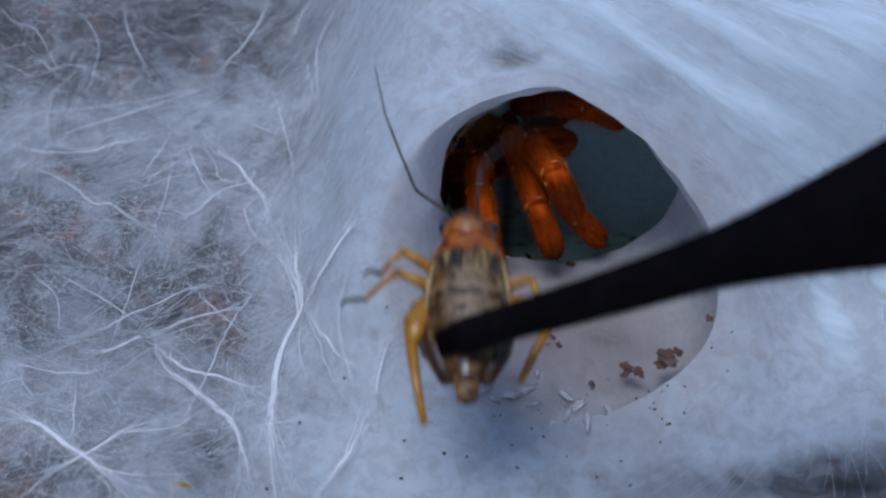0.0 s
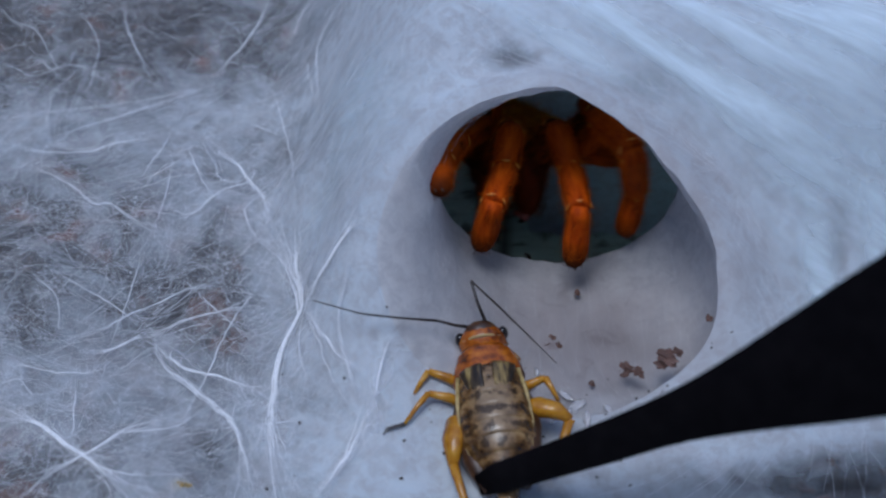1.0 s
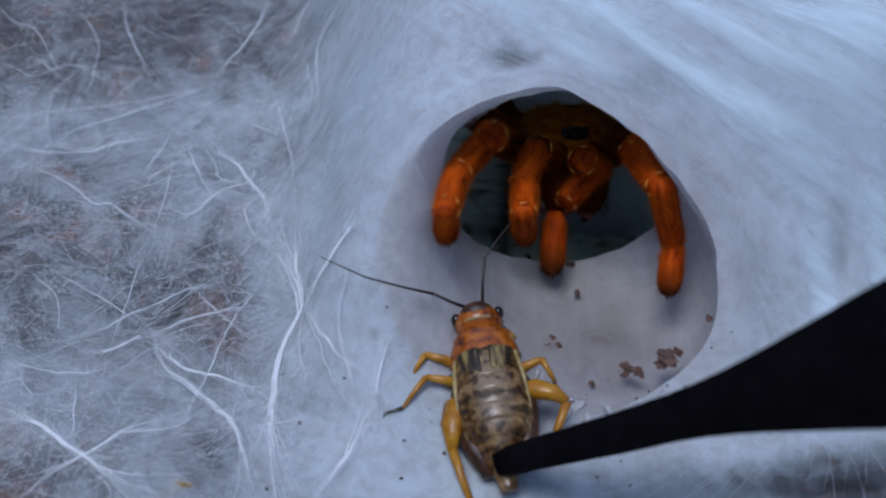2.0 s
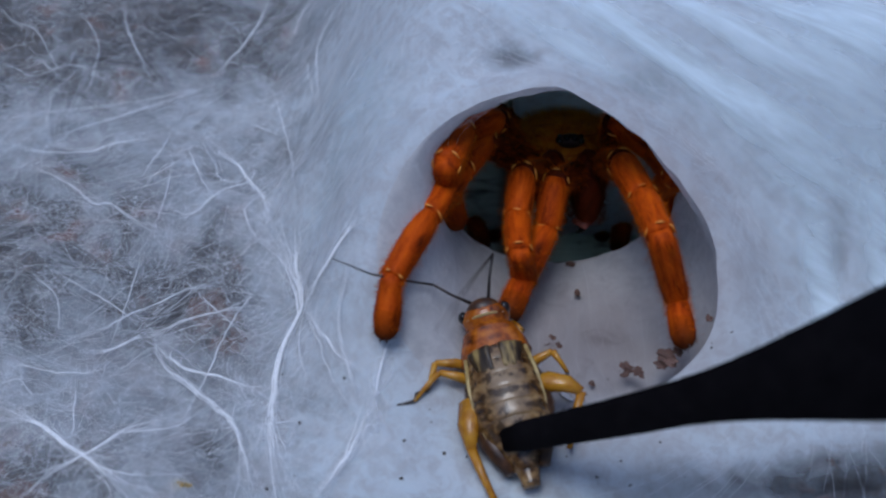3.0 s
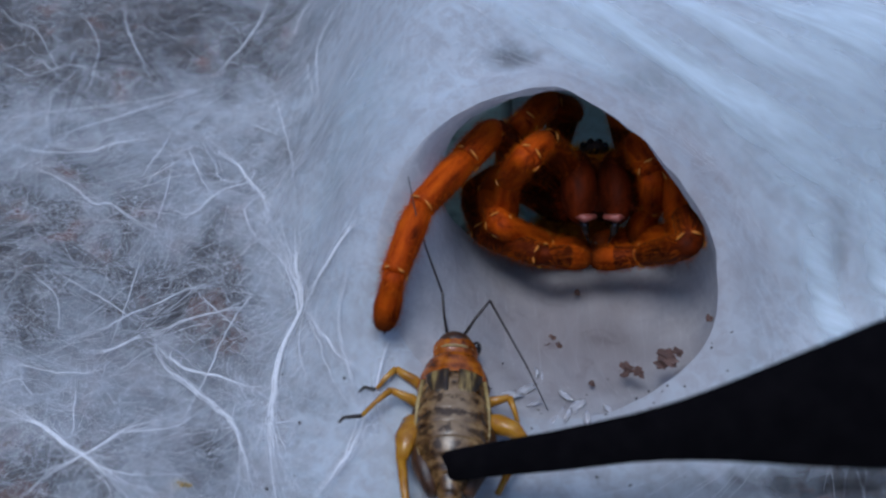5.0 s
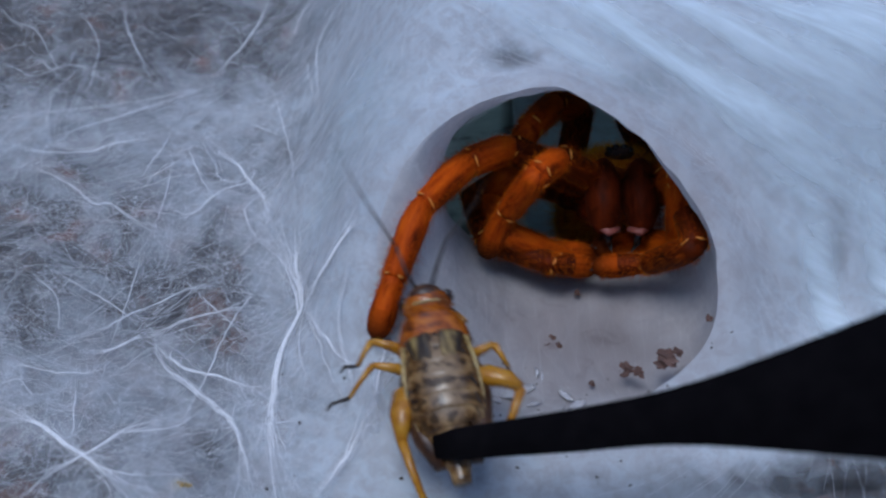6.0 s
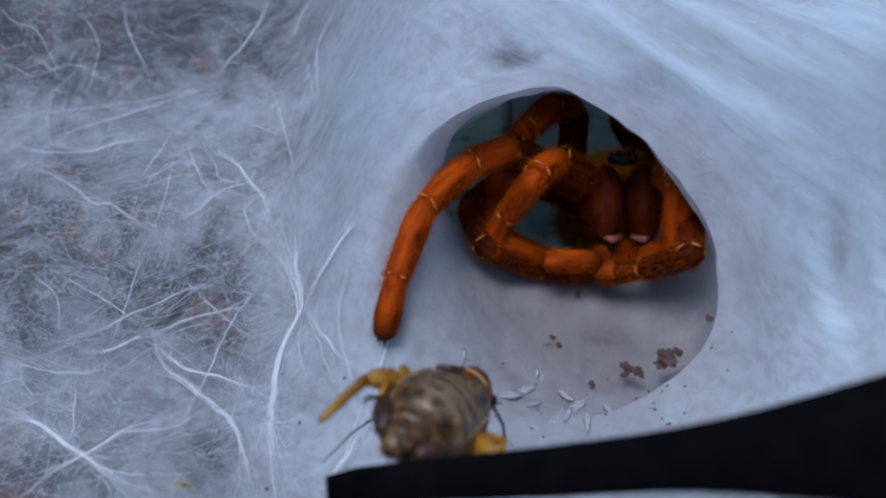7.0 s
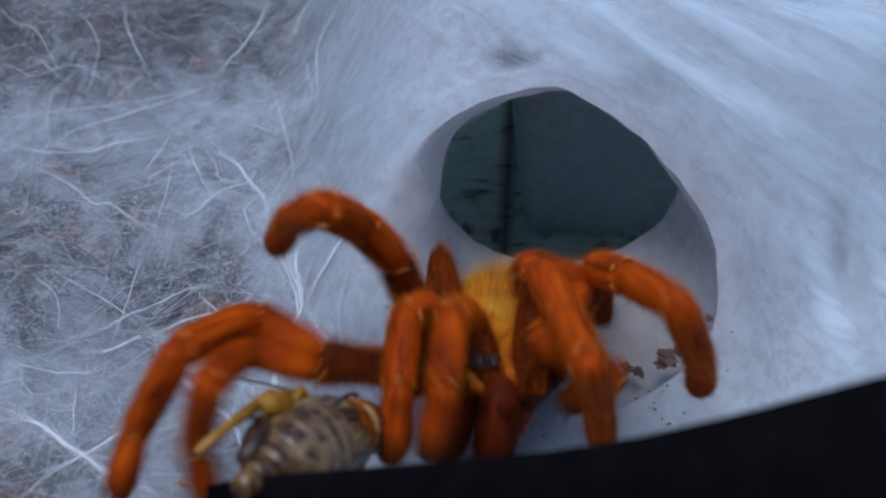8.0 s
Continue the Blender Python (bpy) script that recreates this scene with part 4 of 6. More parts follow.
def build_spider():
    rng = random.Random(3)
    sp = tagged(new("tarantula"), "bright orange hairy tarantula coming out of its web tunnel", "spider")
    bm = blob(bmesh.new(), (0, 0, 0), (6.4, 8.0, 2.6), u=32, v=20, shape=lambda d: Vector((d.x * (1 - 0.22 * max(0, d.y) ** 2), d.y, d.z * (1 + 0.35 * math.exp(-((d.y - 0.45) / 0.4) ** 2) if d.z > 0 else 0.75))))

    def spot():
        a, u = rng.uniform(0, 6.283), rng.uniform(0.2, 1.0)
        n = Vector((math.cos(a) * u, math.sin(a) * u, 0.9 - 0.6 * u)).normalized()
        dome = 1 + 0.35 * math.exp(-((u * math.sin(a) - 0.45) / 0.4) ** 2)
        return Vector((6.2 * u * math.cos(a), 7.8 * u * math.sin(a), 2.55 * dome * math.sqrt(max(0, 1 - u * u)))), n
    spikes(bm, rng, 2600, spot, Vector((0, 0.3, 0.2)), 0.6, 1.8, 0.035, 1)
    shell = part("carapace", bm, [SHELL, GOLD_HAIR], sp, "golden yellow hairy carapace")
    for a in range(10):
        ang = radians(20 + 36 * a)
        part("groove", tube(bmesh.new(), [(1.0 * math.cos(ang), -0.8 + 1.0 * math.sin(ang), 2.62), (4.6 * math.cos(ang), -0.6 + 5.2 * math.sin(ang), 1.95)], [0.22, 0.12], 6, 0.5), FUR_DARK, shell, "dark radial groove")
    part("eye_mound", blob(bmesh.new(), (0, 6.4, 2.4), (1.75, 1.1, 0.85), u=16, v=10), UNDER, shell, "dark raised eye mound")
    for x, y, z, r in ((-0.5, 7.1, 3.0, 0.42), (0.5, 7.1, 3.0, 0.42), (-1.25, 7.1, 2.55, 0.36), (1.25, 7.1, 2.55, 0.36), (-1.3, 6.3, 2.9, 0.32), (1.3, 6.3, 2.9, 0.32)):
        part("eye", blob(bmesh.new(), (x, y, z), (r, r, r), u=10, v=7), EYES, shell)
    part("sternum", blob(bmesh.new(), (0, -0.5, -2.2), (5.6, 6.6, 1.7), u=20, v=12), UNDER, sp, "dark underside plate")
    bm = blob(bmesh.new(), (0, -13.6, -4.2), (5.6, 7.6, 5.2), u=30, v=20, shape=lambda d: Vector((d.x * (1 - 0.12 * d.y), d.y, d.z)))

    def spot2():
        a, b = rng.uniform(0, 6.283), math.acos(rng.uniform(-1, 1))
        n = Vector((math.sin(b) * math.cos(a), math.cos(b), math.sin(b) * math.sin(a)))
        return Vector((n.x * 5.6, -13.6 + n.y * 7.6, -4.2 + n.z * 5.2)), n
    spikes(bm, rng, 2600, spot2, Vector((0, -0.9, 0)), 1.0, 2.4, 0.04, 1)
    belly = SWINGING["abdomen"] = part("abdomen", bm, [SHELL, GOLD_HAIR], sp, "golden orange hairy abdomen")
    for k in range(4):
        for s in (-1, 1):
            y = -8.0 - 2.6 * k
            z = -4.2 + 5.25 * math.sqrt(max(0.05, 1 - ((y + 13.6) / 7.6) ** 2))
            part("dark_mark", tube(bmesh.new(), [(s * 0.3, y, z - 0.05), (s * 1.6, y - 0.7, z - 0.25), (s * 2.6, y - 1.0, z - 0.8)], [0.35, 0.3, 0.1], 6, 0.6), UNDER, belly, "dark fishbone mark")
    part("waist", tube(bmesh.new(), [(0, -5.5, -0.5), (0, -8.5, -2.6)], [1.4, 1.5], 10), UNDER, sp)
    for s in (-1, 1):
        bm = blob(bmesh.new(), (s * 2.15, 8.5, -2.8), (2.15, 2.6, 4.7), m=Matrix.Rotation(radians(14), 3, "X"), u=18, v=12)

        def spot3(s=s):
            a, u = rng.uniform(0.3, 2.84), rng.uniform(-0.8, 0.8)
            n = Vector((math.cos(a), math.sin(a), 0))
            return Vector((s * 2.15 + 2.05 * math.cos(a), 8.5 - 1.1 * u + 2.4 * math.sin(a), -2.8 + 4.2 * u)), n
        spikes(bm, rng, 900, spot3, Vector((0, 0.2, -0.8)), 0.4, 1.0, 0.03, 1)
        chel = part("chelicera", bm, [FANG_SKIN, FUR_DARK], sp, "dark red hairy chelicera")
        part("mouth_fringe", tube(bmesh.new(), [(s * 0.5, 9.8, -6.6), (s * 1.8, 10.6, -7.0), (s * 3.1, 9.6, -6.3)], [0.35, 0.5, 0.3], 8), PINK, chel, "pink fringe at the fang base")
        part("fang", tube(bmesh.new(), [(s * 1.9, 9.6, -6.6), (s * 1.6, 9.2, -8.2), (s * 1.1, 8.0, -9.2)], [0.6, 0.42, 0.08], 8), EYES, chel, "glossy black fang")
    for s in (-1, 1):
        bm = blob(bmesh.new(), (s * 3.0, 5.4, -3.6), (1.9, 3.4, 2.0), m=Matrix.Rotation(s * radians(14), 3, "Z"), u=18, v=12)

        def spot4(s=s):
            a, b = rng.uniform(0, 6.283), math.acos(rng.uniform(-1, 1))
            n = Vector((math.sin(b) * math.cos(a), math.cos(b), math.sin(b) * math.sin(a)))
            return Vector((s * 3.0 + n.x * 1.8, 5.4 + n.y * 3.3, -3.6 + n.z * 1.9)), n
        spikes(bm, rng, 420, spot4, Vector((0, 0.6, -0.3)), 0.4, 1.2, 0.03, 1)
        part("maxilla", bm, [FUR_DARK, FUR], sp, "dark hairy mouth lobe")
    part("labium", blob(bmesh.new(), (0, 5.2, -3.6), (1.4, 1.8, 1.2), u=14, v=9), UNDER, sp)
    for s, side in ((-1, "l"), (1, "r")):
        for k, (name, ang) in enumerate((("p", 18), ("1", 42), ("2", 72), ("3", 103), ("4", 138))):
            a = radians(ang)
            hip = Vector((s * 6.2 * math.sin(a), 7.4 * math.cos(a), -1.2))
            inner = Vector((s * 2.8 * math.sin(a), 3.6 * math.cos(a), -1.8))
            # hips, femurs and hind legs have the burrow's shade painted into their cuticle
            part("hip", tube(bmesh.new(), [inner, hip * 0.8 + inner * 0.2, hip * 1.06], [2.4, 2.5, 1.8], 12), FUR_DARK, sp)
            lens, names = (PALP_LENGTHS, PALP_NAMES) if name == "p" else (LEG_LENGTHS, LEG_NAMES)
            wide = (1.75, 1.7, 1.65, 1.5, 1.35, 1.2) if name != "p" else (1.55, 1.6, 1.5, 1.4, 1.3)
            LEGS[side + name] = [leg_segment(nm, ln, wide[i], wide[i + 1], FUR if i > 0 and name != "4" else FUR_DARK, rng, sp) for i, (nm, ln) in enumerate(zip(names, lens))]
    return sp


# ---- crumbs on the web ----
def crumb(name, x, y, r, mat, rng, label, group, lift=0.0, at=None):
    bm = blob(bmesh.new(), (0, 0, 0), (r * rng.uniform(0.8, 1.3), r * rng.uniform(0.6, 1.0), r * 0.5), u=13, v=9, shape=lambda d: d * (1 + 0.9 * noise.noise(d * 1.5 + Vector((x, y, r))) + 0.4 * noise.noise(d * 4 + Vector((y, x, r)))))
    ob = part(name, bm, mat, smooth=False)
    ob.matrix_basis = pose(x * MM, y * MM, ((floor_z(x, y) if at is None else at) + r * 0.2 + lift) * MM, 0, 0, rng.uniform(0, 360))
    tagged(ob, label, "debris", group)


def floor_z(x, y):
    if math.hypot((x - MOUTH.x) / 19, (y - MOUTH.y) / 12.2) >= 1:
        return drape(x, y)
    best = None
    for i in range(40):
        for j in range(31):
            q = throat(-math.pi * i / 39, j / 30)
            d = (q.x - x) ** 2 + (q.y - y) ** 2
            if best is None or d < best[0]:
                best = (d, q.z)
    return best[1]


def build_crumbs():
    rng = random.Random(21)
    for x, y, z, r in ((12.3, -12, -2.3, 0.5), (13, -13.3, -2.1, 0.5), (11.6, -13.3, -2.1, 0.4), (19.6, -19.2, 1.2, 0.8), (20.6, -20.2, 1.7, 0.7), (19.2, -20, 1.1, 0.45), (23.5, -19.8, 3.6, 0.85), (24.6, -19.5, 4.1, 0.6), (22.7, -20.3, 3, 0.6), (15.9, -20.2, -0.2, 0.4), (15.6, -5.3, -2, 0.4), (15.4, 0.9, -3.5, 0.5), (11.8, 16.3, -17.8, 0.5), (9, -17.5, -1.2, 0.35), (27.8, -17.2, 6.9, 0.35)):
        crumb("crumb", x, y, r, CRUMB, rng, "red-brown crumb lying on white silk", "crumbs on the web", at=z)
    for x, y, r in ((-26.8, -8.1, 2.4), (-32.8, -17.6, 2.2), (-42.2, -33.8, 2.6), (-22.6, -13.6, 2.6), (-24.7, -9.8, 1.6), (-47, -33, 1.6)):
        crumb("bark_chip", x, y, r, CRUMB, rng, "red-brown bark chip under white silk", "bark chips under the web", -2.6)
    crumb("straw_bit", -25.9, -33.4, 0.7, C_PALE, rng, "yellow straw bit caught in white silk", "", -0.35)
    for _ in range(70):
        x, y = rng.gauss(13, 9), rng.gauss(-24, 5)
        if y < -34 or (-1 < x < 24 and y > -16):
            continue
        crumb("speck", x, y, rng.uniform(0.06, 0.15), SPECK, rng, "tiny dark speck on white silk", "specks on the web")
    for x, y in ((-17.8, -4.3), (-17.6, -27.0), (-17.5, -33.2), (-39.9, 20.4), (0.8, -21.5), (0.1, -29.8), (-17.8, 50.9), (-3.9, -28.7), (-4.1, -32.8), (-10.2, -22.2), (-14.8, -25.6), (-17.1, -19.6)):
        crumb("speck", x, y, 0.19, SPECK, rng, "tiny dark speck on white silk", "specks on the web")


def build_beads():
    """Wet clots of silk that glisten on the tunnel's floor."""
    rng = random.Random(8)
    for x, y, z, r in ((14, -23.3, -0.1, 0.8), (14.9, -25.5, 0.4, 0.7), (11.8, -24.7, -0.1, 0.6), (6.9, -22.3, 0.6, 0.9), (8.8, -21, -0.1, 0.7), (10.1, -18.5, -0.4, 0.5), (12.9, -21.8, -0.1, 0.55), (3.9, -22.4, 1.6, 0.8), (17.2, -23.8, 0.2, 0.5), (13, -24.5, 0.1, 0.5), (5.1, -22.8, 0.8, 0.6), (9.5, -23.1, 0.1, 0.5), (0.9, -19.8, 3.1, 0.5), (2.1, -19, 2.9, 0.5), (7.5, -16.6, -0.8, 0.45), (10.7, -18.8, -0.7, 0.45)):
        bm = blob(bmesh.new(), (0, 0, 0), (r * rng.uniform(1.1, 2.2), r * rng.uniform(0.4, 0.7), r * 0.22), u=22, v=14, shape=lambda d: d * (1 + 0.6 * noise.noise(d * 2.1 + Vector((x, y, 0))) + 0.3 * noise.noise(d * 5 + Vector((y, x, 0)))))
        ob = part("silk_clot", bm, WET)
        ob.matrix_basis = pose(x * MM, y * MM, (z + 0.05) * MM, 0, 0, rng.uniform(0, 360))
        tagged(ob, "wet glistening clot of white silk", "silk clot", "wet clots on the web")


def build_enclosure():
    """Unseen dark plastic tub added round the web to block low light; top open."""
    for name, x, y, wx, wy in (("wall_front", 0, -205, 225, 5), ("wall_back", 0, 205, 225, 5), ("wall_west", -220, 0, 5, 200), ("wall_east", 220, 0, 5, 200)):
        bm = bmesh.new()
        bmesh.ops.create_cube(bm, size=2, matrix=Matrix.Translation((x, y, 85)) @ Matrix.Diagonal((wx, wy, 115, 1)))
        tagged(part(name, bm, TUB, smooth=False), "unseen grey plastic tub wall added to block low light", "wall", kind="structure")


WEB = build_web()
build_enclosure()
build_burrow()
build_soil()
build_strands(WEB)
TWEEZERS = build_tweezers()
CRICKET = build_cricket()
SPIDER = build_spider()
build_crumbs()
build_beads()


# ---- movement ----
def facing(x, y, z, fx, fy, fz, ux, uy, uz):
    """A pose at x, y, z (mm) whose Y looks along f and whose Z leans towards u."""
    f = Vector((fx, fy, fz)).normalized()
    r = f.cross(Vector((ux, uy, uz))).normalized()
    m = Matrix((r, f, r.cross(f))).transposed().to_4x4()
    m.translation = Vector((x, y, z)) * MM
    return m


def hinge(name, rows):
    """Swing a leg of the cricket about its hip: seconds and degrees."""
    leg, hip = SWINGING[name]
    h = Matrix.Translation(Vector(hip) * MM)
    walk(leg, [(t, h @ Matrix.Rotation(radians(a), 4, "Z") @ h.inverted()) for t, a in rows])


STEPS = {}


def step(limb, t, *joints):
    """One stance of a limb at t: its joints in its owner's space, in mm."""
    STEPS.setdefault(limb, []).append((t, [Vector(j) for j in joints]))


def swing(limb, pieces, root=Vector((0, 0, 0))):
    """Key each piece of a limb from joint to joint, with no more twist than it needs."""
    for i, piece in enumerate(pieces):
        rows, turn, last = [], None, None
        for t, j in STEPS[limb]:
            d = (j[i + 1] - j[i]).normalized()
            turn = d.to_track_quat("Z", "Y") if turn is None else last.rotation_difference(d) @ turn
            last = d
            rows.append((t, Matrix.Translation((j[i] + root) * MM) @ turn.to_matrix().to_4x4()))
        walk(piece, rows)


def motions():
    walk(SPIDER, [
        (0, facing(1.66, 19.71, 0.89, -0.09, -0.97, 0.21, 0.02, 0.21, 0.98)),
        (0.8, facing(2.71, 19.71, 0.89, -0.09, -0.97, 0.21, 0.02, 0.21, 0.98)),
        (1, facing(8.37, 19.7, 2.27, 0, -0.98, 0.21, 0, 0.21, 0.98)),
        (1.5, facing(15.63, 20.43, 3.01, 0, -0.98, 0.21, 0, 0.21, 0.98)),
        (1.7, facing(16.32, 20.19, 2.76, 0, -0.98, 0.21, 0, 0.21, 0.98)),
        (2.8, facing(15.32, 16.45, 3.08, 0, -0.95, 0.31, 0, 0.31, 0.95)),
        (3.5, facing(15.32, 16.45, 3.08, 0, -0.95, 0.31, 0, 0.31, 0.95)),
        (3.8, facing(17.66, 14.69, 5.54, 0, -0.87, 0.5, 0, 0.5, 0.87)),
        (4, facing(19.65, 14.8, 6.09, 0, -0.74, 0.67, 0, 0.67, 0.74)),
        (4.4, facing(17.01, 8.64, 2.61, 0, -0.53, 0.85, 0, 0.85, 0.53)),
        (4.7, facing(17.34, 8.64, 2.61, 0, -0.53, 0.85, 0, 0.85, 0.53)),
        (5.8, facing(19.65, 9.7, 2.79, 0, -0.67, 0.74, 0, 0.74, 0.67)),
        (6.2, facing(21.16, 9.6, 2.48, 0, -0.71, 0.71, 0, 0.71, 0.71)),
        (7.2, facing(20.69, 8.58, 2.82, 0, -0.72, 0.69, 0, 0.69, 0.72)),
        (7.3, facing(13.79, 7.76, 2.91, -0.07, -0.84, 0.53, 0.05, 0.53, 0.85)),
        (7.4, facing(11.32, 4.79, 2.8, -0.13, -0.94, 0.31, 0.04, 0.31, 0.95)),
        (7.5, facing(9.88, 2.25, 3.24, -0.1, -0.97, 0.21, 0.02, 0.21, 0.98)),
        (7.6, facing(8.59, -0.69, 3.32, -0.1, -0.98, 0.14, 0.01, 0.14, 0.99)),
        (7.7, facing(8.79, -2.06, 3.48, -0.1, -0.99, 0.1, 0.01, 0.1, 0.99)),
        (7.8, facing(8.48, -3.11, 3.84, -0.1, -0.99, 0.1, 0.01, 0.1, 0.99)),
        (7.9, facing(5.67, -16.19, 9.07, -0.14, -0.98, 0.14, 0.02, 0.14, 0.99)),
        (8, facing(4.36, -25.6, 12, -0.16, -0.93, 0.34, 0.06, 0.34, 0.94)),
    ])
    step("rp", 0, (1.92, 7.04, -1.2), (-3.76, 11.96, 2.78), (-4.14, 17.21, 1.6), (-5.31, 23.87, 0.84), (-6.56, 22.5, -5.91))
    step("rp", 0.8, (1.92, 7.04, -1.2), (-2.77, 12.65, 3.13), (-3.12, 17.91, 1.93), (-4.3, 24.56, 1.16), (-5.52, 23.09, -5.57))
    step("rp", 1, (1.92, 7.04, -1.2), (0.33, 11.7, 5.73), (1.11, 16.38, 3.15), (2.8, 22.89, 2.14), (4.07, 21.44, -4.59))
    step("rp", 1.5, (1.92, 7.04, -1.2), (3.59, 11.11, 6.07), (5.66, 15.2, 3.21), (7.47, 21.65, 2.06), (8.65, 19.91, -4.62))
    step("rp", 1.7, (1.92, 7.04, -1.2), (4.23, 11.92, 5.36), (6.48, 16.1, 2.79), (7.47, 22.82, 2.97), (7.39, 19.72, -3.3))
    step("rp", 2.8, (1.92, 7.04, -1.2), (6.12, 14.05, 1.14), (6.91, 18.33, -2.05), (6.96, 25.02, -3.29), (5.79, 21.48, -9.22))
    step("rp", 3.5, (1.92, 7.04, -1.2), (6.12, 14.05, 1.14), (6.91, 18.33, -2.05), (6.96, 25.02, -3.29), (5.79, 21.48, -9.22))
    step("rp", 3.8, (1.92, 7.04, -1.2), (8.47, 12.37, -2.11), (10.06, 17.11, -4.15), (9.13, 12.8, -9.33), (6.99, 7.58, -13.47))
    step("rp", 4, (1.92, 7.04, -1.2), (8.39, 12.5, -1.91), (10.58, 17.03, -3.88), (12.15, 10.88, -6.32), (11.88, 6.49, -11.77))
    step("rp", 4.7, (1.92, 7.04, -1.2), (6.35, 13.96, 0.95), (8.52, 17.71, -2.28), (9.97, 11.09, -2.84), (9.71, 5.18, -6.58))
    step("rp", 6, (1.92, 7.04, -1.2), (7.69, 12.84, 1.1), (10.46, 16.96, -1.02), (13.37, 12.12, -4.81), (15.8, 7.62, -9.58))
    step("rp", 7.2, (1.92, 7.04, -1.2), (7.96, 11.92, 2.25), (10.74, 16.13, 0.34), (13.66, 11.47, -3.66), (16.08, 7.17, -8.62))
    step("rp", 7.4, (1.92, 7.04, -1.2), (2.45, 14.73, 2.38), (3.08, 19.92, 1.06), (3.97, 26.53, -0.31), (5.03, 25.59, -7.16))
    step("rp", 7.5, (1.92, 7.04, -1.2), (3.49, 15.06, 1.12), (4.21, 19.9, -1.16), (4.2, 25.35, -5.23), (4, 31.74, -8.07))
    step("rp", 7.6, (1.92, 7.04, -1.2), (3.84, 14.24, 2.88), (4.25, 19.38, 1.27), (3.67, 24.22, -3.47), (3.34, 31.15, -4.39))
    step("rp", 7.7, (1.92, 7.04, -1.2), (4.22, 13.75, 3.48), (4.41, 18.77, 1.51), (3.81, 25.48, 0.6), (3.81, 29.89, -4.83))
    step("rp", 7.8, (1.92, 7.04, -1.2), (3.95, 13.57, 3.84), (4.13, 18.74, 2.28), (3.56, 25.44, 1.3), (3.62, 28.58, -4.96))
    step("rp", 8, (1.92, 7.04, -1.2), (5.41, 3.95, 5.91), (6.83, 9, 7.21), (6.06, 14.56, 3.39), (6.23, 16.06, -3.45))
    step("r1", 0, (4.15, 5.5, -1.2), (8.84, 8.76, 8.78), (7.83, 10.62, 2.53), (0.07, 6.06, 2.49), (5.7, 9.2, -3.5), (0.27, 11.02, -1.13))
    step("r1", 0.8, (4.15, 5.5, -1.2), (-4.61, 5.73, 6.25), (-5.26, 9.82, 1.11), (1.29, 3.65, 1.15), (7.21, 9.29, -2.11), (1.33, 11.01, -1.21))
    step("r1", 1, (4.15, 5.5, -1.2), (2.57, 5.28, 10.19), (2.99, 5.33, 3.6), (6.69, 13.39, 5.11), (8.34, 21.85, 6.86), (8.76, 28.04, 6.9))
    step("r1", 1.5, (4.15, 5.5, -1.2), (13.53, 7.49, 5.14), (9.36, 12.5, 6.15), (13.99, 20.09, 7.54), (15.8, 28.58, 9), (16.41, 25.49, 3.66))
    step("r1", 1.7, (4.15, 5.5, -1.2), (12.91, 12.77, 0.39), (9.99, 10.04, 5.64), (14.29, 17.79, 7.23), (16.11, 26.17, 9.19), (17.21, 24.13, 3.44))
    step("r1", 2.2, (4.15, 5.5, -1.2), (9.97, 11.3, 6.84), (11.99, 17.35, 5.14), (14.98, 25.79, 4.25), (15.81, 34.47, 3.07), (14.93, 31.6, -2.35))
    step("r1", 2.8, (4.15, 5.5, -1.2), (10.75, 12.62, 4.97), (13.42, 18.56, 3.93), (16.97, 26.55, 1.81), (20.6, 33.68, -1.86), (21.27, 36.63, -7.27))
    step("r1", 3.5, (4.15, 5.5, -1.2), (10.75, 12.62, 4.97), (13.42, 18.56, 3.93), (16.97, 26.55, 1.81), (20.6, 33.68, -1.86), (21.27, 36.63, -7.27))
    step("r1", 3.8, (4.15, 5.5, -1.2), (12.82, 12.02, 2.62), (15.51, 17.74, 0.73), (19.5, 24.95, -2.88), (22.34, 30.93, -8.68), (23.42, 30.97, -14.79))
    step("r1", 4, (4.15, 5.5, -1.2), (13.55, 11.97, 0.2), (16.98, 17.02, -2.31), (21.27, 23.03, -7.45), (24.32, 26.05, -15.14), (25.17, 26.84, -21.23))
    step("r1", 4.5, (4.15, 5.5, -1.2), (11.68, 13.26, 2.7), (14.63, 16.53, -2.22), (19.55, 20.18, -8.81), (21.99, 23.7, -16.5), (23.15, 19.66, -21.07))
    step("r1", 4.7, (4.15, 5.5, -1.2), (11.86, 13.11, 2.66), (14.86, 16.43, -2.19), (19.73, 20.16, -8.77), (22.21, 23.64, -16.47), (23.37, 19.66, -21.07))
    step("r1", 5.8, (4.15, 5.5, -1.2), (12.84, 12.09, 2.45), (17.53, 15.94, -0.13), (22.25, 21.53, -5.38), (24.79, 24.7, -13.18), (26.44, 23.65, -19.07))
    step("r1", 6.1, (4.15, 5.5, -1.2), (13.29, 11.32, 2.65), (18.2, 15.21, 0.57), (23.12, 20.97, -4.28), (25.97, 24.1, -12), (27.58, 24.56, -17.97))
    step("r1", 6.4, (4.15, 5.5, -1.2), (13.2, 11.24, 2.98), (18.19, 15.05, 0.94), (23.04, 21.02, -3.73), (25.96, 24.16, -11.41), (27.22, 24.68, -17.46))
    step("r1", 7.2, (4.15, 5.5, -1.2), (13, 10.99, 3.67), (18.01, 14.73, 1.55), (22.89, 20.56, -3.26), (25.57, 24.39, -10.72), (26.85, 24.13, -16.78))
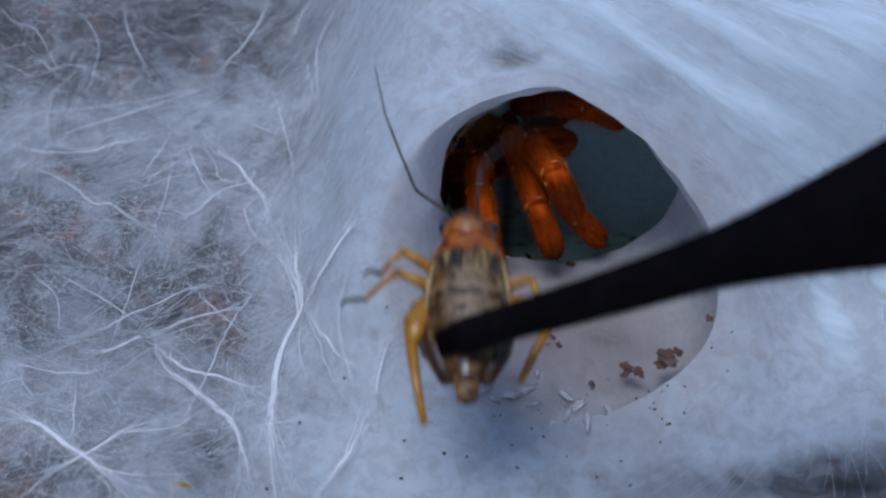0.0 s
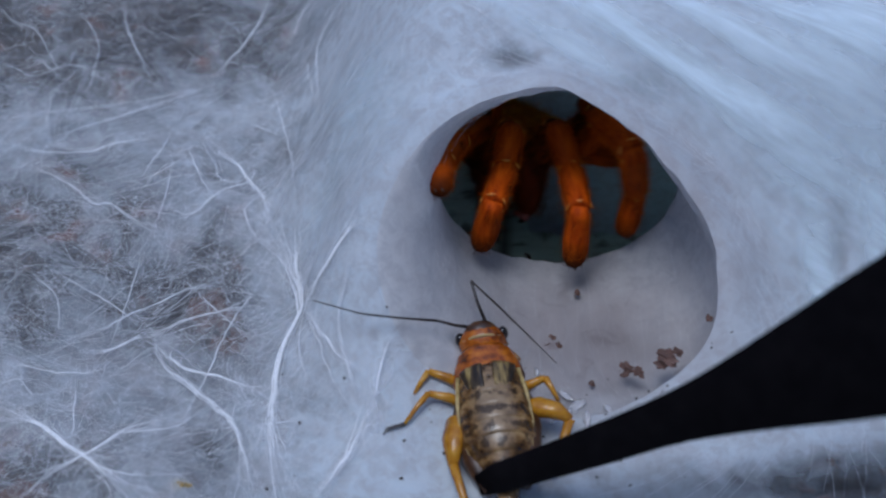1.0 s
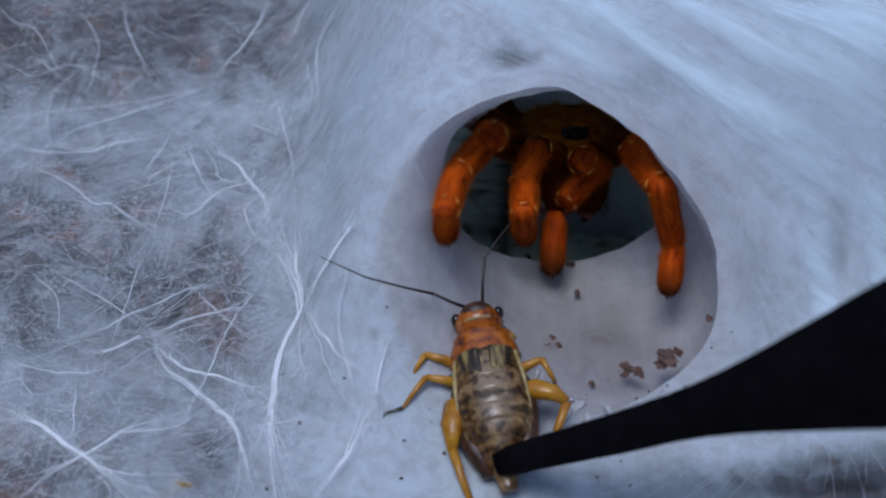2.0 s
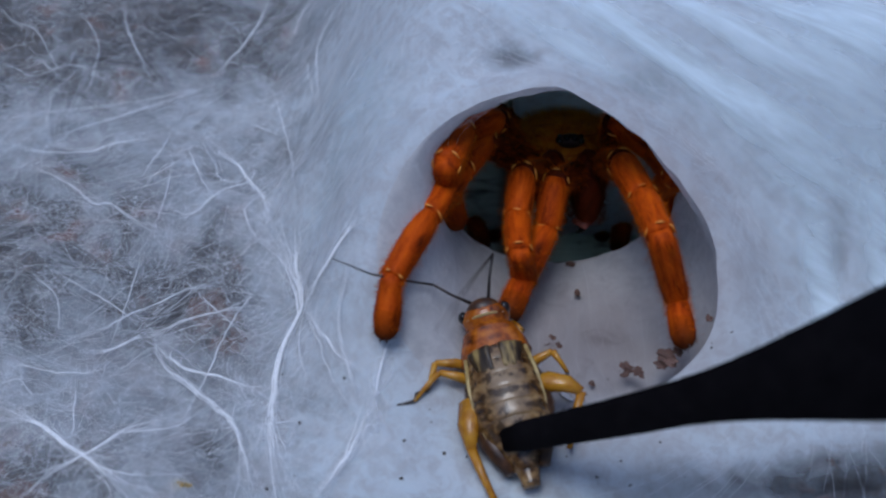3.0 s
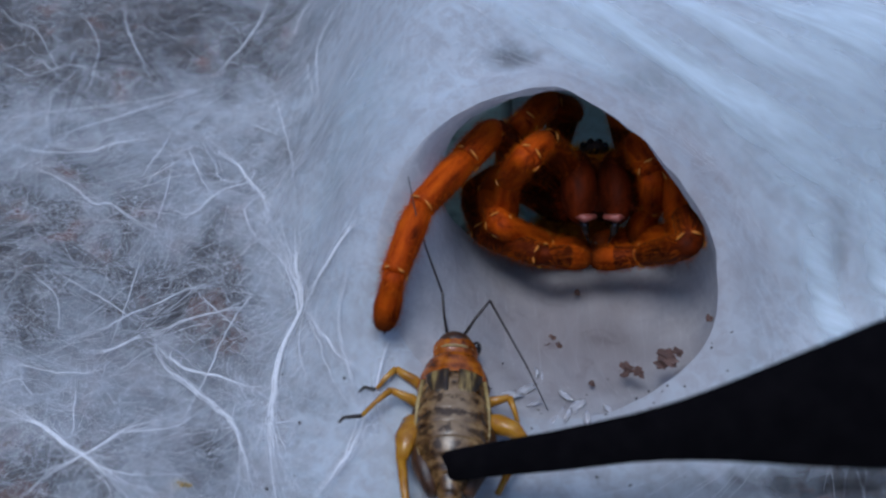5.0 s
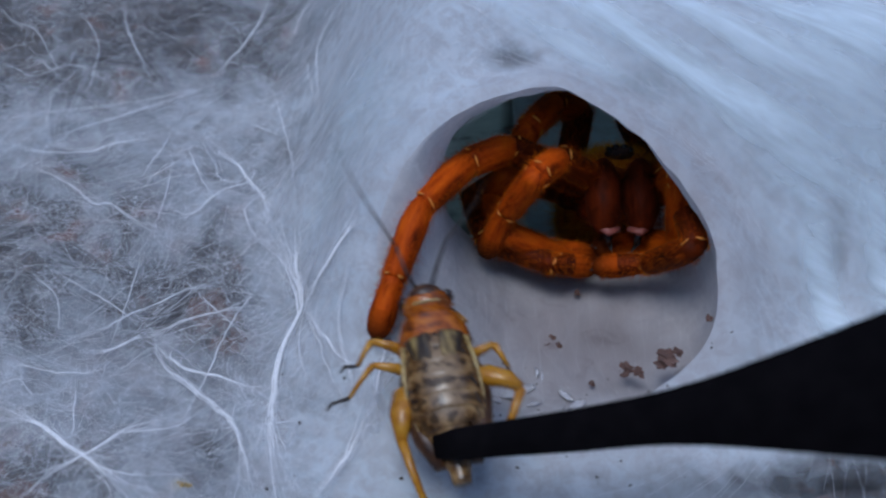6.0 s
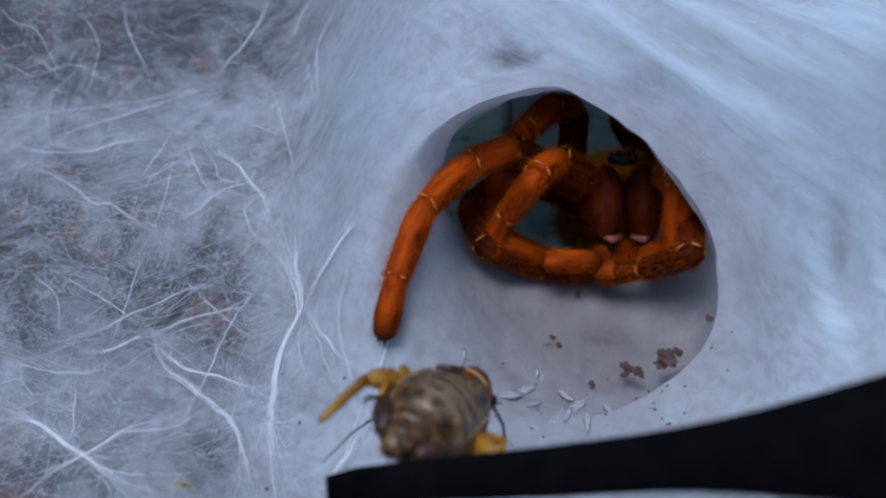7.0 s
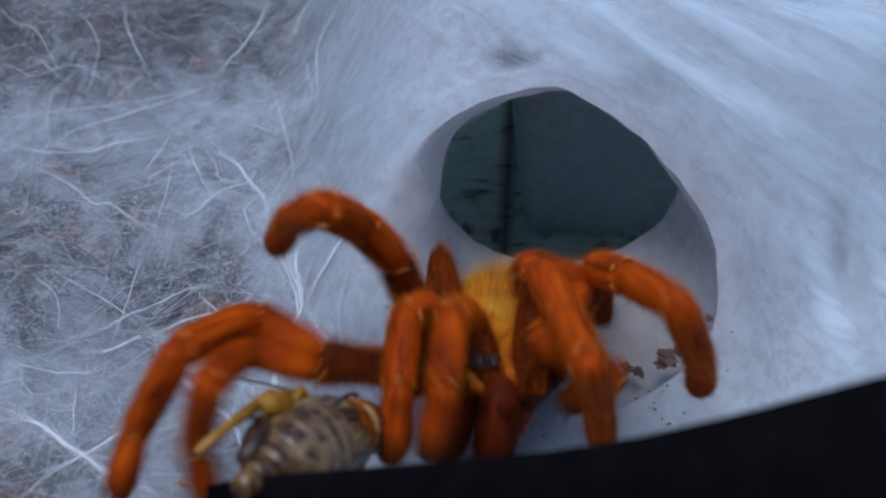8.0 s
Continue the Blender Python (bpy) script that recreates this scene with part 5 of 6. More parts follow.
    step("r1", 7.3, (4.15, 5.5, -1.2), (6.29, 11.24, 8.54), (10.41, 14.13, 4.27), (14.62, 21.17, 0.55), (16.57, 26.59, -6.1), (17.47, 27.59, -12.15))
    step("r1", 7.4, (4.15, 5.5, -1.2), (5.82, 7.23, 10.05), (9.04, 12.74, 8.38), (12.89, 20.59, 6.23), (13.09, 28.4, 2.19), (14.06, 27.63, -3.88))
    step("r1", 7.5, (4.15, 5.5, -1.2), (5.76, 3.68, 10.04), (8.48, 9.51, 8.59), (12.97, 17.3, 8.24), (13.02, 25.62, 5.38), (14.06, 24.71, -0.67))
    step("r1", 7.6, (4.15, 5.5, -1.2), (5.35, 5.88, 10.23), (7.04, 12.12, 11.59), (15.1, 15.24, 9.08), (16.61, 23.85, 8.13), (18.94, 23.51, 2.39))
    step("r1", 7.7, (4.15, 5.5, -1.2), (7.15, 8.91, 9.36), (11.79, 13.38, 10.8), (19.3, 12.76, 5.86), (24.08, 14.97, -1.19), (26.76, 19.84, -3.94))
    step("r1", 7.8, (4.15, 5.5, -1.2), (6.57, 8.08, 9.74), (12.24, 11.46, 9.66), (17.7, 18.46, 11.13), (22.33, 19.13, 3.68), (25.49, 21.98, -0.84))
    step("r1", 8, (4.15, 5.5, -1.2), (14.81, 8.39, 2), (20.57, 8.75, 5.2), (24.69, 16.73, 5.75), (28.35, 18.23, -2.11), (29.12, 21.39, -7.39))
    step("r2", 0, (5.9, 2.29, -1.2), (15.54, -3.5, 1.19), (20.67, -6.58, -1.6), (22.67, -7.78, -10.29), (18.9, -5.51, -17.91), (14.82, -3.07, -21.9))
    step("r2", 1.5, (5.9, 2.29, -1.2), (15.54, -3.5, 1.19), (20.67, -6.58, -1.6), (22.67, -7.78, -10.29), (18.9, -5.51, -17.91), (14.82, -3.07, -21.9))
    step("r2", 2.8, (5.9, 2.29, -1.2), (9.3, 10.15, 6.47), (13.13, 15.5, 7.04), (14.98, 24.3, 6.94), (14.62, 18.43, 0.4), (13.6, 15.13, -4.75))
    step("r2", 3.5, (5.9, 2.29, -1.2), (9.3, 10.15, 6.47), (13.13, 15.5, 7.04), (14.98, 24.3, 6.94), (14.62, 18.43, 0.4), (13.6, 15.13, -4.75))
    step("r2", 4.1, (5.9, 2.29, -1.2), (4.3, 12.86, 3.04), (6.64, 6.91, 4.69), (10.12, 14.31, 0.93), (11.61, 6.31, -2.42), (11.68, 1.1, -5.78))
    step("r2", 4.7, (5.9, 2.29, -1.2), (1.28, 1.09, 9.26), (4.91, 6.47, 8.07), (8.4, 12.96, 2.91), (9.92, 4.47, 1.19), (9.99, -1.3, -1.09))
    step("r2", 5.8, (5.9, 2.29, -1.2), (3.38, -2.44, 8.98), (6.97, 3.08, 8.55), (10.49, 10.39, 4.65), (12.13, 2.41, 1.33), (12.19, -2.79, -2.05))
    step("r2", 7.2, (5.9, 2.29, -1.2), (4.53, -3.1, 8.87), (8.09, 2.46, 8.89), (11.6, 10.03, 5.52), (13.2, 2.28, 1.67), (13.27, -2.68, -2.04))
    step("r2", 7.4, (5.9, 2.29, -1.2), (4.39, 9.4, 7.71), (7.46, 11.53, 2.26), (9.02, 20.33, 1.24), (10.06, 29.07, 1.32), (11.71, 26.86, -4.23))
    step("r2", 7.5, (5.9, 2.29, -1.2), (4.14, 8.47, 8.33), (7.73, 9.66, 2.92), (9.23, 18.53, 3.07), (9.96, 27.3, 2.77), (11.51, 26.49, -3.17))
    step("r2", 7.6, (5.9, 2.29, -1.2), (4.09, 8.83, 8.08), (6.74, 14.86, 7.63), (8.51, 23.59, 8.91), (11.36, 21.18, 0.94), (12.9, 27.06, -0.3))
    step("r2", 7.7, (5.9, 2.29, -1.2), (7.32, 10.38, 6.85), (9.94, 16.26, 5.41), (9.99, 24.46, 9.1), (12, 20.86, 1.33), (13.29, 26.85, 2.28))
    step("r2", 7.8, (5.9, 2.29, -1.2), (6.92, 9.87, 7.39), (9.89, 15.22, 4.92), (9.8, 23.33, 8.82), (11.38, 18.82, 1.43), (14.08, 23.61, -1.42))
    step("r2", 8, (5.9, 2.29, -1.2), (15.02, 8.98, 0.87), (21.1, 10.21, 3.12), (21.44, 19.14, 4.15), (23.58, 16.76, -4.04), (22.37, 16.78, -10.12))
    step("r3", 0, (6.04, -1.66, -1.2), (9.76, -12.28, 1.19), (11.73, -17.93, -1.6), (12.5, -20.13, -10.29), (11.05, -15.97, -17.91), (9.48, -11.49, -21.9))
    step("r3", 3.8, (6.04, -1.66, -1.2), (9.76, -12.28, 1.19), (11.73, -17.93, -1.6), (12.5, -20.13, -10.29), (11.05, -15.97, -17.91), (9.48, -11.49, -21.9))
    step("r3", 4.4, (6.04, -1.66, -1.2), (9, 9.45, -1.03), (11.18, 3.32, -2.18), (10.56, 10.22, -7.93), (4.98, 3.44, -8.54), (-0.83, 1.3, -8.8))
    step("r3", 4.7, (6.04, -1.66, -1.2), (9.33, 9.35, -1.01), (11.51, 3.23, -2.16), (10.89, 10.13, -7.91), (5.3, 3.35, -8.52), (-0.51, 1.23, -8.79))
    step("r3", 5.8, (6.04, -1.66, -1.2), (11.55, 8.37, -0.1), (13.77, 2.59, -2.37), (13.15, 10.39, -6.8), (7.52, 3.89, -8.64), (1.59, 2.22, -9.31))
    step("r3", 6.4, (6.04, -1.66, -1.2), (13.26, 7.17, 0.23), (15.05, 1.3, -2.2), (14.74, 8.53, -7.55), (9.32, 15.12, -9.71), (4.36, 11.45, -10.29))
    step("r3", 7.2, (6.04, -1.66, -1.2), (12.62, 7.57, 0.72), (14.82, 2.08, -2.21), (14.17, 9.72, -6.93), (8.75, 3.19, -9.25), (2.66, 4.09, -10.03))
    step("r3", 7.35, (6.04, -1.66, -1.2), (9.76, -12.28, 1.19), (11.73, -17.93, -1.6), (12.5, -20.13, -10.29), (11.05, -15.97, -17.91), (9.48, -11.49, -21.9))
    step("r3", 7.5, (6.04, -1.66, -1.2), (5.74, 1.76, 9.77), (5.01, -4.55, 7.98), (8.69, 3.17, 5.16), (10.35, 10.36, 0.38), (9.87, 15.48, 3.85))
    step("r3", 7.7, (6.04, -1.66, -1.2), (1.03, 5.68, 6.09), (6.52, 3.55, 9.07), (10.97, 8, 15.5), (14.17, 15.95, 13.49), (15.67, 15.32, 7.5))
    step("r3", 7.8, (6.04, -1.66, -1.2), (1.05, 5.31, 6.46), (6.31, 1.78, 8.32), (10.53, 6.04, 15.03), (14.28, 13.63, 12.61), (15.6, 14.35, 6.59))
    step("r3", 8, (6.04, -1.66, -1.2), (9.13, 1.93, 9.28), (11.66, 5.75, 14.02), (13.41, 13.2, 18.76), (17.93, 7.12, 14.28), (20.1, 3.62, 9.65))
    step("r4", 0, (4.15, -5.5, -1.2), (7.86, -16.12, 1.19), (9.84, -21.76, -1.6), (10.61, -23.96, -10.29), (9.16, -19.81, -17.91), (7.59, -15.33, -21.9))
    step("r4", 3.5, (4.15, -5.5, -1.2), (7.86, -16.12, 1.19), (9.84, -21.76, -1.6), (10.61, -23.96, -10.29), (9.16, -19.81, -17.91), (7.59, -15.33, -21.9))
    step("r4", 4, (4.15, -5.5, -1.2), (11.68, 2.93, -3.32), (16.09, -1.71, -4.93), (14.56, 7.1, -5.98), (7.57, 2.44, -8.59), (1.84, 4.7, -9.29))
    step("r4", 4.4, (4.15, -5.5, -1.2), (9.67, 4.55, -0.25), (13.3, -0.89, -1.17), (12.1, 5.19, -7.7), (5.73, 10.06, -11.33), (0.15, 7.37, -11.36))
    step("r4", 4.7, (4.15, -5.5, -1.2), (9.99, 4.35, -0.19), (13.63, -1.07, -1.12), (12.42, 5.01, -7.65), (6.06, 9.88, -11.28), (0.45, 7.23, -11.32))
    step("r4", 5.8, (4.15, -5.5, -1.2), (12.16, 2.68, -0.14), (15.93, -2.36, -2.09), (14.59, 4.76, -7.42), (8.31, 10.26, -10.19), (2.53, 8.08, -10.75))
    step("r4", 6.4, (4.15, -5.5, -1.2), (13.15, 1.52, 0.19), (17.93, 4.54, -3.23), (16.03, 11.63, -8.44), (9.65, 6.05, -10.81), (3.51, 5.68, -11.6))
    step("r4", 7.2, (4.15, -5.5, -1.2), (12.34, 2.37, 0.61), (17.66, 1.02, -3.06), (15.88, 8.53, -7.69), (8.98, 3.86, -10.51), (3.06, 5.61, -11.14))
    step("r4", 7.4, (4.15, -5.5, -1.2), (7.86, -16.12, 1.19), (9.84, -21.76, -1.6), (10.61, -23.96, -10.29), (9.16, -19.81, -17.91), (7.59, -15.33, -21.9))
    step("r4", 8, (4.15, -5.5, -1.2), (7.86, -16.12, 1.19), (9.84, -21.76, -1.6), (10.61, -23.96, -10.29), (9.16, -19.81, -17.91), (7.59, -15.33, -21.9))
    step("lp", 0, (-1.92, 7.04, -1.2), (-7.19, 8.61, 5.27), (-9.18, 13.14, 3.1), (-11.04, 19.52, 1.67), (-13.49, 19.63, -4.89))
    step("lp", 0.8, (-1.92, 7.04, -1.2), (-6.2, 9.44, 5.74), (-8.14, 13.94, 3.45), (-10, 20.32, 2.01), (-12.42, 20.21, -4.56))
    step("lp", 1, (-1.92, 7.04, -1.2), (-5.08, 10.98, 5.63), (-6.52, 15.16, 2.53), (-7.03, 21.7, 0.75), (-6.71, 22.66, -6.18))
    step("lp", 1.5, (-1.92, 7.04, -1.2), (0.64, 14.04, 2.89), (-2.44, 13.49, -1.51), (2.38, 11.79, 2.98), (4.24, 18.51, 2.36))
    step("lp", 1.7, (-1.92, 7.04, -1.2), (-0.62, 14.12, 3.32), (-3.72, 10.1, 1.46), (2.27, 13.16, 0.43), (1.99, 18.5, -4.09))
    step("lp", 2.8, (-1.92, 7.04, -1.2), (2.35, 14.23, 0.32), (3.3, 16.91, -4.28), (6.04, 22.41, -7.18), (8.56, 28.28, -10.06))
    step("lp", 3.5, (-1.92, 7.04, -1.2), (2.35, 14.23, 0.32), (3.3, 16.91, -4.28), (6.04, 22.41, -7.18), (8.56, 28.28, -10.06))
    step("lp", 3.8, (-1.92, 7.04, -1.2), (4.35, 12.72, -2.03), (6.63, 17.39, -3.5), (6.21, 12.35, -8.05), (3.62, 7.82, -12.72))
    step("lp", 4, (-1.92, 7.04, -1.2), (-1.38, 15.4, -2.61), (-2.6, 19.58, -5.81), (-3.58, 13.97, -9.54), (-2.63, 7.96, -12.99))
    step("lp", 4.7, (-1.92, 7.04, -1.2), (-3.45, 15.32, -0.1), (-4.67, 18.34, -4.41), (-5.63, 11.89, -6.32), (-4.73, 5.13, -7.93))
    step("lp", 6, (-1.92, 7.04, -1.2), (-4.89, 0.15, 2.8), (-6.16, 4.56, -0.05), (-8.94, -1.24, -2.28), (-7.42, 4.64, -5.76))
    step("lp", 7.2, (-1.92, 7.04, -1.2), (-4.38, 0.29, 3.35), (-5.69, 4.79, 0.67), (-8.44, -0.96, -1.71), (-6.93, 5.06, -4.96))
    step("lp", 7.4, (-1.92, 7.04, -1.2), (-1.93, 14.61, 2.66), (-2.83, 19.9, 3.25), (-3.59, 19.44, -3.49), (-3.49, 15.18, -9.04))
    step("lp", 7.5, (-1.92, 7.04, -1.2), (-2.31, 13.77, 3.98), (-3.54, 15.41, -1.02), (-4.03, 22.14, -0.2), (-4.74, 19.29, -6.55))
    step("lp", 7.6, (-1.92, 7.04, -1.2), (-3.29, 15.11, 1.08), (-3.84, 20.41, 0.25), (-5.86, 26.9, 0.49), (-7.42, 28.31, -6.19))
    step("lp", 7.7, (-1.92, 7.04, -1.2), (-2.95, 14.82, 2.05), (-3.64, 20.16, 1.62), (-5.99, 26.54, 1.55), (-7.3, 26.56, -5.32))
    step("lp", 7.8, (-1.92, 7.04, -1.2), (-3.12, 14.52, 2.65), (-3.78, 19.85, 2.04), (-6.29, 26.15, 1.53), (-7.42, 25.4, -5.34))
    step("lp", 8, (-1.92, 7.04, -1.2), (1.9, 3.89, 5.71), (2.62, 8.83, 7.76), (2.21, 14.36, 3.83), (3.22, 14.91, -3.08))
    step("l1", 0, (-4.15, 5.5, -1.2), (-14.08, 7.54, 4.23), (-10.03, 12.41, 6.1), (-12.62, 20.98, 6.98), (-15.4, 17.06, -0.39), (-19.14, 15.57, -5.1))
    step("l1", 0.8, (-4.15, 5.5, -1.2), (-13.38, 7.62, 5.32), (-8.99, 12.48, 6.07), (-11.58, 21.06, 6.96), (-14.36, 17.14, -0.41), (-18.1, 15.64, -5.13))
    step("l1", 1, (-4.15, 5.5, -1.2), (-12.52, 6.92, 6.55), (-9.74, 12.69, 8.14), (-12.52, 21.25, 8.04), (-14.12, 16.96, 0.53), (-13.23, 16.94, -5.61))
    step("l1", 1.5, (-4.15, 5.5, -1.2), (-10.05, 12.55, 5.71), (-5.88, 17.44, 7.24), (-7.95, 26.19, 7.54), (-10.32, 23.89, -0.62), (-8.87, 29.12, -3.63))
    step("l1", 1.7, (-4.15, 5.5, -1.2), (-9.91, 12.09, 6.26), (-5.3, 16.76, 6.92), (-7.18, 25.54, 7.57), (-9.46, 23.97, -0.78), (-8.05, 28.95, -4.21))
    step("l1", 2.8, (-4.15, 5.5, -1.2), (-4.96, 15.97, 3.48), (-6.5, 22.24, 2.11), (-6.95, 31.23, 1.9), (-9.6, 29.96, -6.39), (-9.66, 35.77, -8.56))
    step("l1", 3.5, (-4.15, 5.5, -1.2), (-4.96, 15.97, 3.48), (-6.5, 22.24, 2.11), (-6.95, 31.23, 1.9), (-9.6, 29.96, -6.39), (-9.66, 35.77, -8.56))
    step("l1", 3.8, (-4.15, 5.5, -1.2), (-3.24, 16.34, 2.52), (-7.7, 13.26, -1.24), (-7.43, 22.05, -3.18), (-8.83, 16.31, -9.71), (-9.84, 12.21, -14.25))
    step("l1", 4, (-4.15, 5.5, -1.2), (-6.84, -5.68, -1.22), (-11.17, -9.2, -4.75), (-12.34, -1.88, -9.84), (-7.9, -8.2, -14.2), (-3.95, -12.05, -17.05))
    step("l1", 4.7, (-4.15, 5.5, -1.2), (-8.48, -2.18, 6.18), (-11.07, 1.52, 1.36), (-14.89, -6.11, -1.49), (-12.71, 0.02, -7.42), (-8.73, 3.97, -10.06))
    step("l1", 6, (-4.15, 5.5, -1.2), (-5.8, -4.45, 4.32), (-8.51, 0.24, 0.54), (-12.52, -6.33, -4.13), (-9.91, 0.77, -8.64), (-5.97, 5.05, -10.77))
    step("l1", 7.2, (-4.15, 5.5, -1.2), (-5.24, -4.32, 4.68), (-8.12, 0.34, 1), (-12.02, -6.22, -3.77), (-9.47, 1.07, -7.98), (-5.51, 5.44, -9.92))
    step("l1", 7.5, (-4.15, 5.5, -1.2), (-3.89, 9.68, 9.51), (-5.86, 15.95, 8.94), (-6.6, 24.85, 10.05), (-6.92, 19.47, 3.1), (-6.99, 15.18, -1.39))
    step("l1", 7.6, (-4.15, 5.5, -1.2), (-5.12, 11.91, 8.29), (-7.77, 17.89, 7.39), (-9.66, 26.22, 10.24), (-11.48, 22.1, 2.68), (-12.68, 20.52, -3.2))
    step("l1", 7.7, (-4.15, 5.5, -1.2), (-5.77, 13.5, 6.9), (-9.23, 15.96, 1.85), (-10.68, 24.43, 4.51), (-12.92, 21.01, -3.28), (-13.43, 26.58, -0.61))
    step("l1", 7.8, (-4.15, 5.5, -1.2), (-6, 13.18, 7.16), (-9.35, 14.83, 1.72), (-10.87, 23.33, 4.26), (-13.11, 19.9, -3.53), (-13.62, 25.48, -0.86))
    step("l1", 8, (-4.15, 5.5, -1.2), (-4.34, 1.16, 9.45), (-7.09, 7.05, 8.33), (-9.47, 15.7, 9.11), (-10.98, 10.8, 1.96), (-11.77, 8.4, -3.7))
    step("l2", 0, (-5.9, 2.29, -1.2), (-14.51, -0.05, 6.05), (-7.98, 0.6, 5.35), (-12.05, 7.54, 9.37), (-16.45, 14.68, 12.03), (-20.32, 10.93, 8.96))
    step("l2", 0.8, (-5.9, 2.29, -1.2), (-13.09, -0.73, 7.25), (-6.94, 0.69, 5.33), (-11.01, 7.63, 9.36), (-15.41, 14.77, 12.01), (-19.28, 11.01, 8.94))
    step("l2", 1, (-5.9, 2.29, -1.2), (-15.4, 1.28, 5.2), (-9.45, 4.12, 5.4), (-11.73, 12.32, 8.34), (-8.05, 8.71, 1.21), (-13.73, 11.14, 1.73))
    step("l2", 2.8, (-5.9, 2.29, -1.2), (-4.79, 10.73, 6.53), (-9.73, 9.08, 2.47), (-10.65, 18.03, 2.93), (-10.81, 10.73, -1.99), (-11.7, 11.37, -8.09))
    step("l2", 3.5, (-5.9, 2.29, -1.2), (-4.79, 10.73, 6.53), (-9.73, 9.08, 2.47), (-10.65, 18.03, 2.93), (-10.81, 10.73, -1.99), (-11.7, 11.37, -8.09))
    step("l2", 3.8, (-5.9, 2.29, -1.2), (-12.14, 11.54, -3.98), (-7.14, 9.09, -0.43), (-2.69, 2.1, 3.08), (-10.94, 3.18, 0.23), (-10.05, 5.06, -5.61))
    step("l2", 4.1, (-5.9, 2.29, -1.2), (-0.94, 11.85, 2.82), (-2.38, 18.24, 2), (-6.31, 10.36, 0.14), (-9.39, 2.8, -3.13), (-11.13, -2.44, -5.95))
    step("l2", 4.7, (-5.9, 2.29, -1.2), (-2.66, 11.41, 5.01), (-4.07, 17.52, 2.97), (-8.02, 9.44, 2.73), (-11.1, 1.37, 1.06), (-12.84, -4.33, -0.66))
    step("l2", 5.8, (-5.9, 2.29, -1.2), (-2.21, -2.57, 8.55), (-4.06, 3.63, 7.26), (-5.27, 11.54, 3.14), (-8.37, 3.88, 0.12), (-10.09, -1.48, -2.47))
    step("l2", 7.2, (-5.9, 2.29, -1.2), (-0.9, -1.99, 8.23), (-2.71, 4.32, 7.55), (-3.9, 12.5, 3.99), (-6.94, 5, 0.53), (-8.65, -0.21, -2.37))
    step("l2", 7.5, (-5.9, 2.29, -1.2), (-9.04, 8, 8.27), (-12.61, 12.87, 10.95), (-18.39, 13.09, 4.06), (-18.45, 21.59, 6.32), (-20.38, 19.32, 0.88))
    step("l2", 7.6, (-5.9, 2.29, -1.2), (-9.11, 5.98, 9.21), (-12.61, 11.57, 9.11), (-16.89, 8.01, 2.04), (-19.73, 16.29, 2.99), (-20.22, 22.43, 3.66))
    step("l2", 7.7, (-5.9, 2.29, -1.2), (-9.07, 8.97, 7.61), (-10.87, 14.35, 10.98), (-16.6, 12.43, 4.31), (-21, 19.92, 5.7), (-22.34, 19.15, -0.31))
    step("l2", 7.8, (-5.9, 2.29, -1.2), (-9.21, 8.49, 7.89), (-11.09, 13.9, 11.18), (-16.61, 11.63, 4.45), (-21.23, 19.05, 5.52), (-22.5, 18.05, -0.46))
    step("l2", 8, (-5.9, 2.29, -1.2), (-9.13, -3.44, 8.24), (-12.12, 2, 10.46), (-16.34, 9.76, 12.2), (-19.39, 5.83, 4.94), (-20.23, 2.33, -0.11))
    step("l3", 0, (-6.04, -1.66, -1.2), (-9.76, -12.28, 1.19), (-11.73, -17.93, -1.6), (-12.5, -20.13, -10.29), (-11.05, -15.97, -17.91), (-9.48, -11.49, -21.9))
    step("l3", 3.8, (-6.04, -1.66, -1.2), (-9.76, -12.28, 1.19), (-11.73, -17.93, -1.6), (-12.5, -20.13, -10.29), (-11.05, -15.97, -17.91), (-9.48, -11.49, -21.9))
    step("l3", 4.4, (-6.04, -1.66, -1.2), (-7.06, 9.71, -2.51), (-7.98, 16.24, -2.85), (-9.61, 10.02, -9.14), (-5.3, 2.57, -7.29), (-0.26, 5.79, -8.94))
    step("l3", 4.7, (-6.04, -1.66, -1.2), (-6.96, 9.76, -2.1), (-7.96, 16.22, -3.04), (-9.31, 9.81, -9.21), (-4.99, 2.41, -7.22), (0.04, 5.62, -8.9))
    step("l3", 5.8, (-6.04, -1.66, -1.2), (-5.42, 9.82, -1.31), (-5.98, 16.38, -1.8), (-6.77, 10.2, -8.3), (-3.23, 2.2, -7.33), (2.03, 5.27, -8.51))
    step("l3", 6.4, (-6.04, -1.66, -1.2), (-4.83, 9.75, -0.57), (-4.65, 16.35, -0.52), (-5.05, 14.17, -9.25), (-1.18, 6.3, -8.49), (4.06, 9.45, -9.48))
    step("l3", 7.2, (-6.04, -1.66, -1.2), (-4.33, 9.63, 0.1), (-5.48, 16.11, -0.48), (-4.72, 13.99, -9.2), (-1.67, 5.82, -8.02), (3.69, 8.79, -8.99))
    step("l3", 7.35, (-6.04, -1.66, -1.2), (-9.76, -12.28, 1.19), (-11.73, -17.93, -1.6), (-12.5, -20.13, -10.29), (-11.05, -15.97, -17.91), (-9.48, -11.49, -21.9))
    step("l3", 7.5, (-6.04, -1.66, -1.2), (-7.05, 4.91, 8.18), (-5.04, -0.35, 4.74), (-13.57, 2.04, 6.32), (-18.54, 7.08, 1.09), (-18.7, 12.02, 4.84))
    step("l3", 7.7, (-6.04, -1.66, -1.2), (-10.48, 1.37, 8.96), (-13.65, 7.05, 10.11), (-15.52, 13.89, 15.65), (-19.05, 8.64, 9.53), (-21.1, 12.72, 5.33))
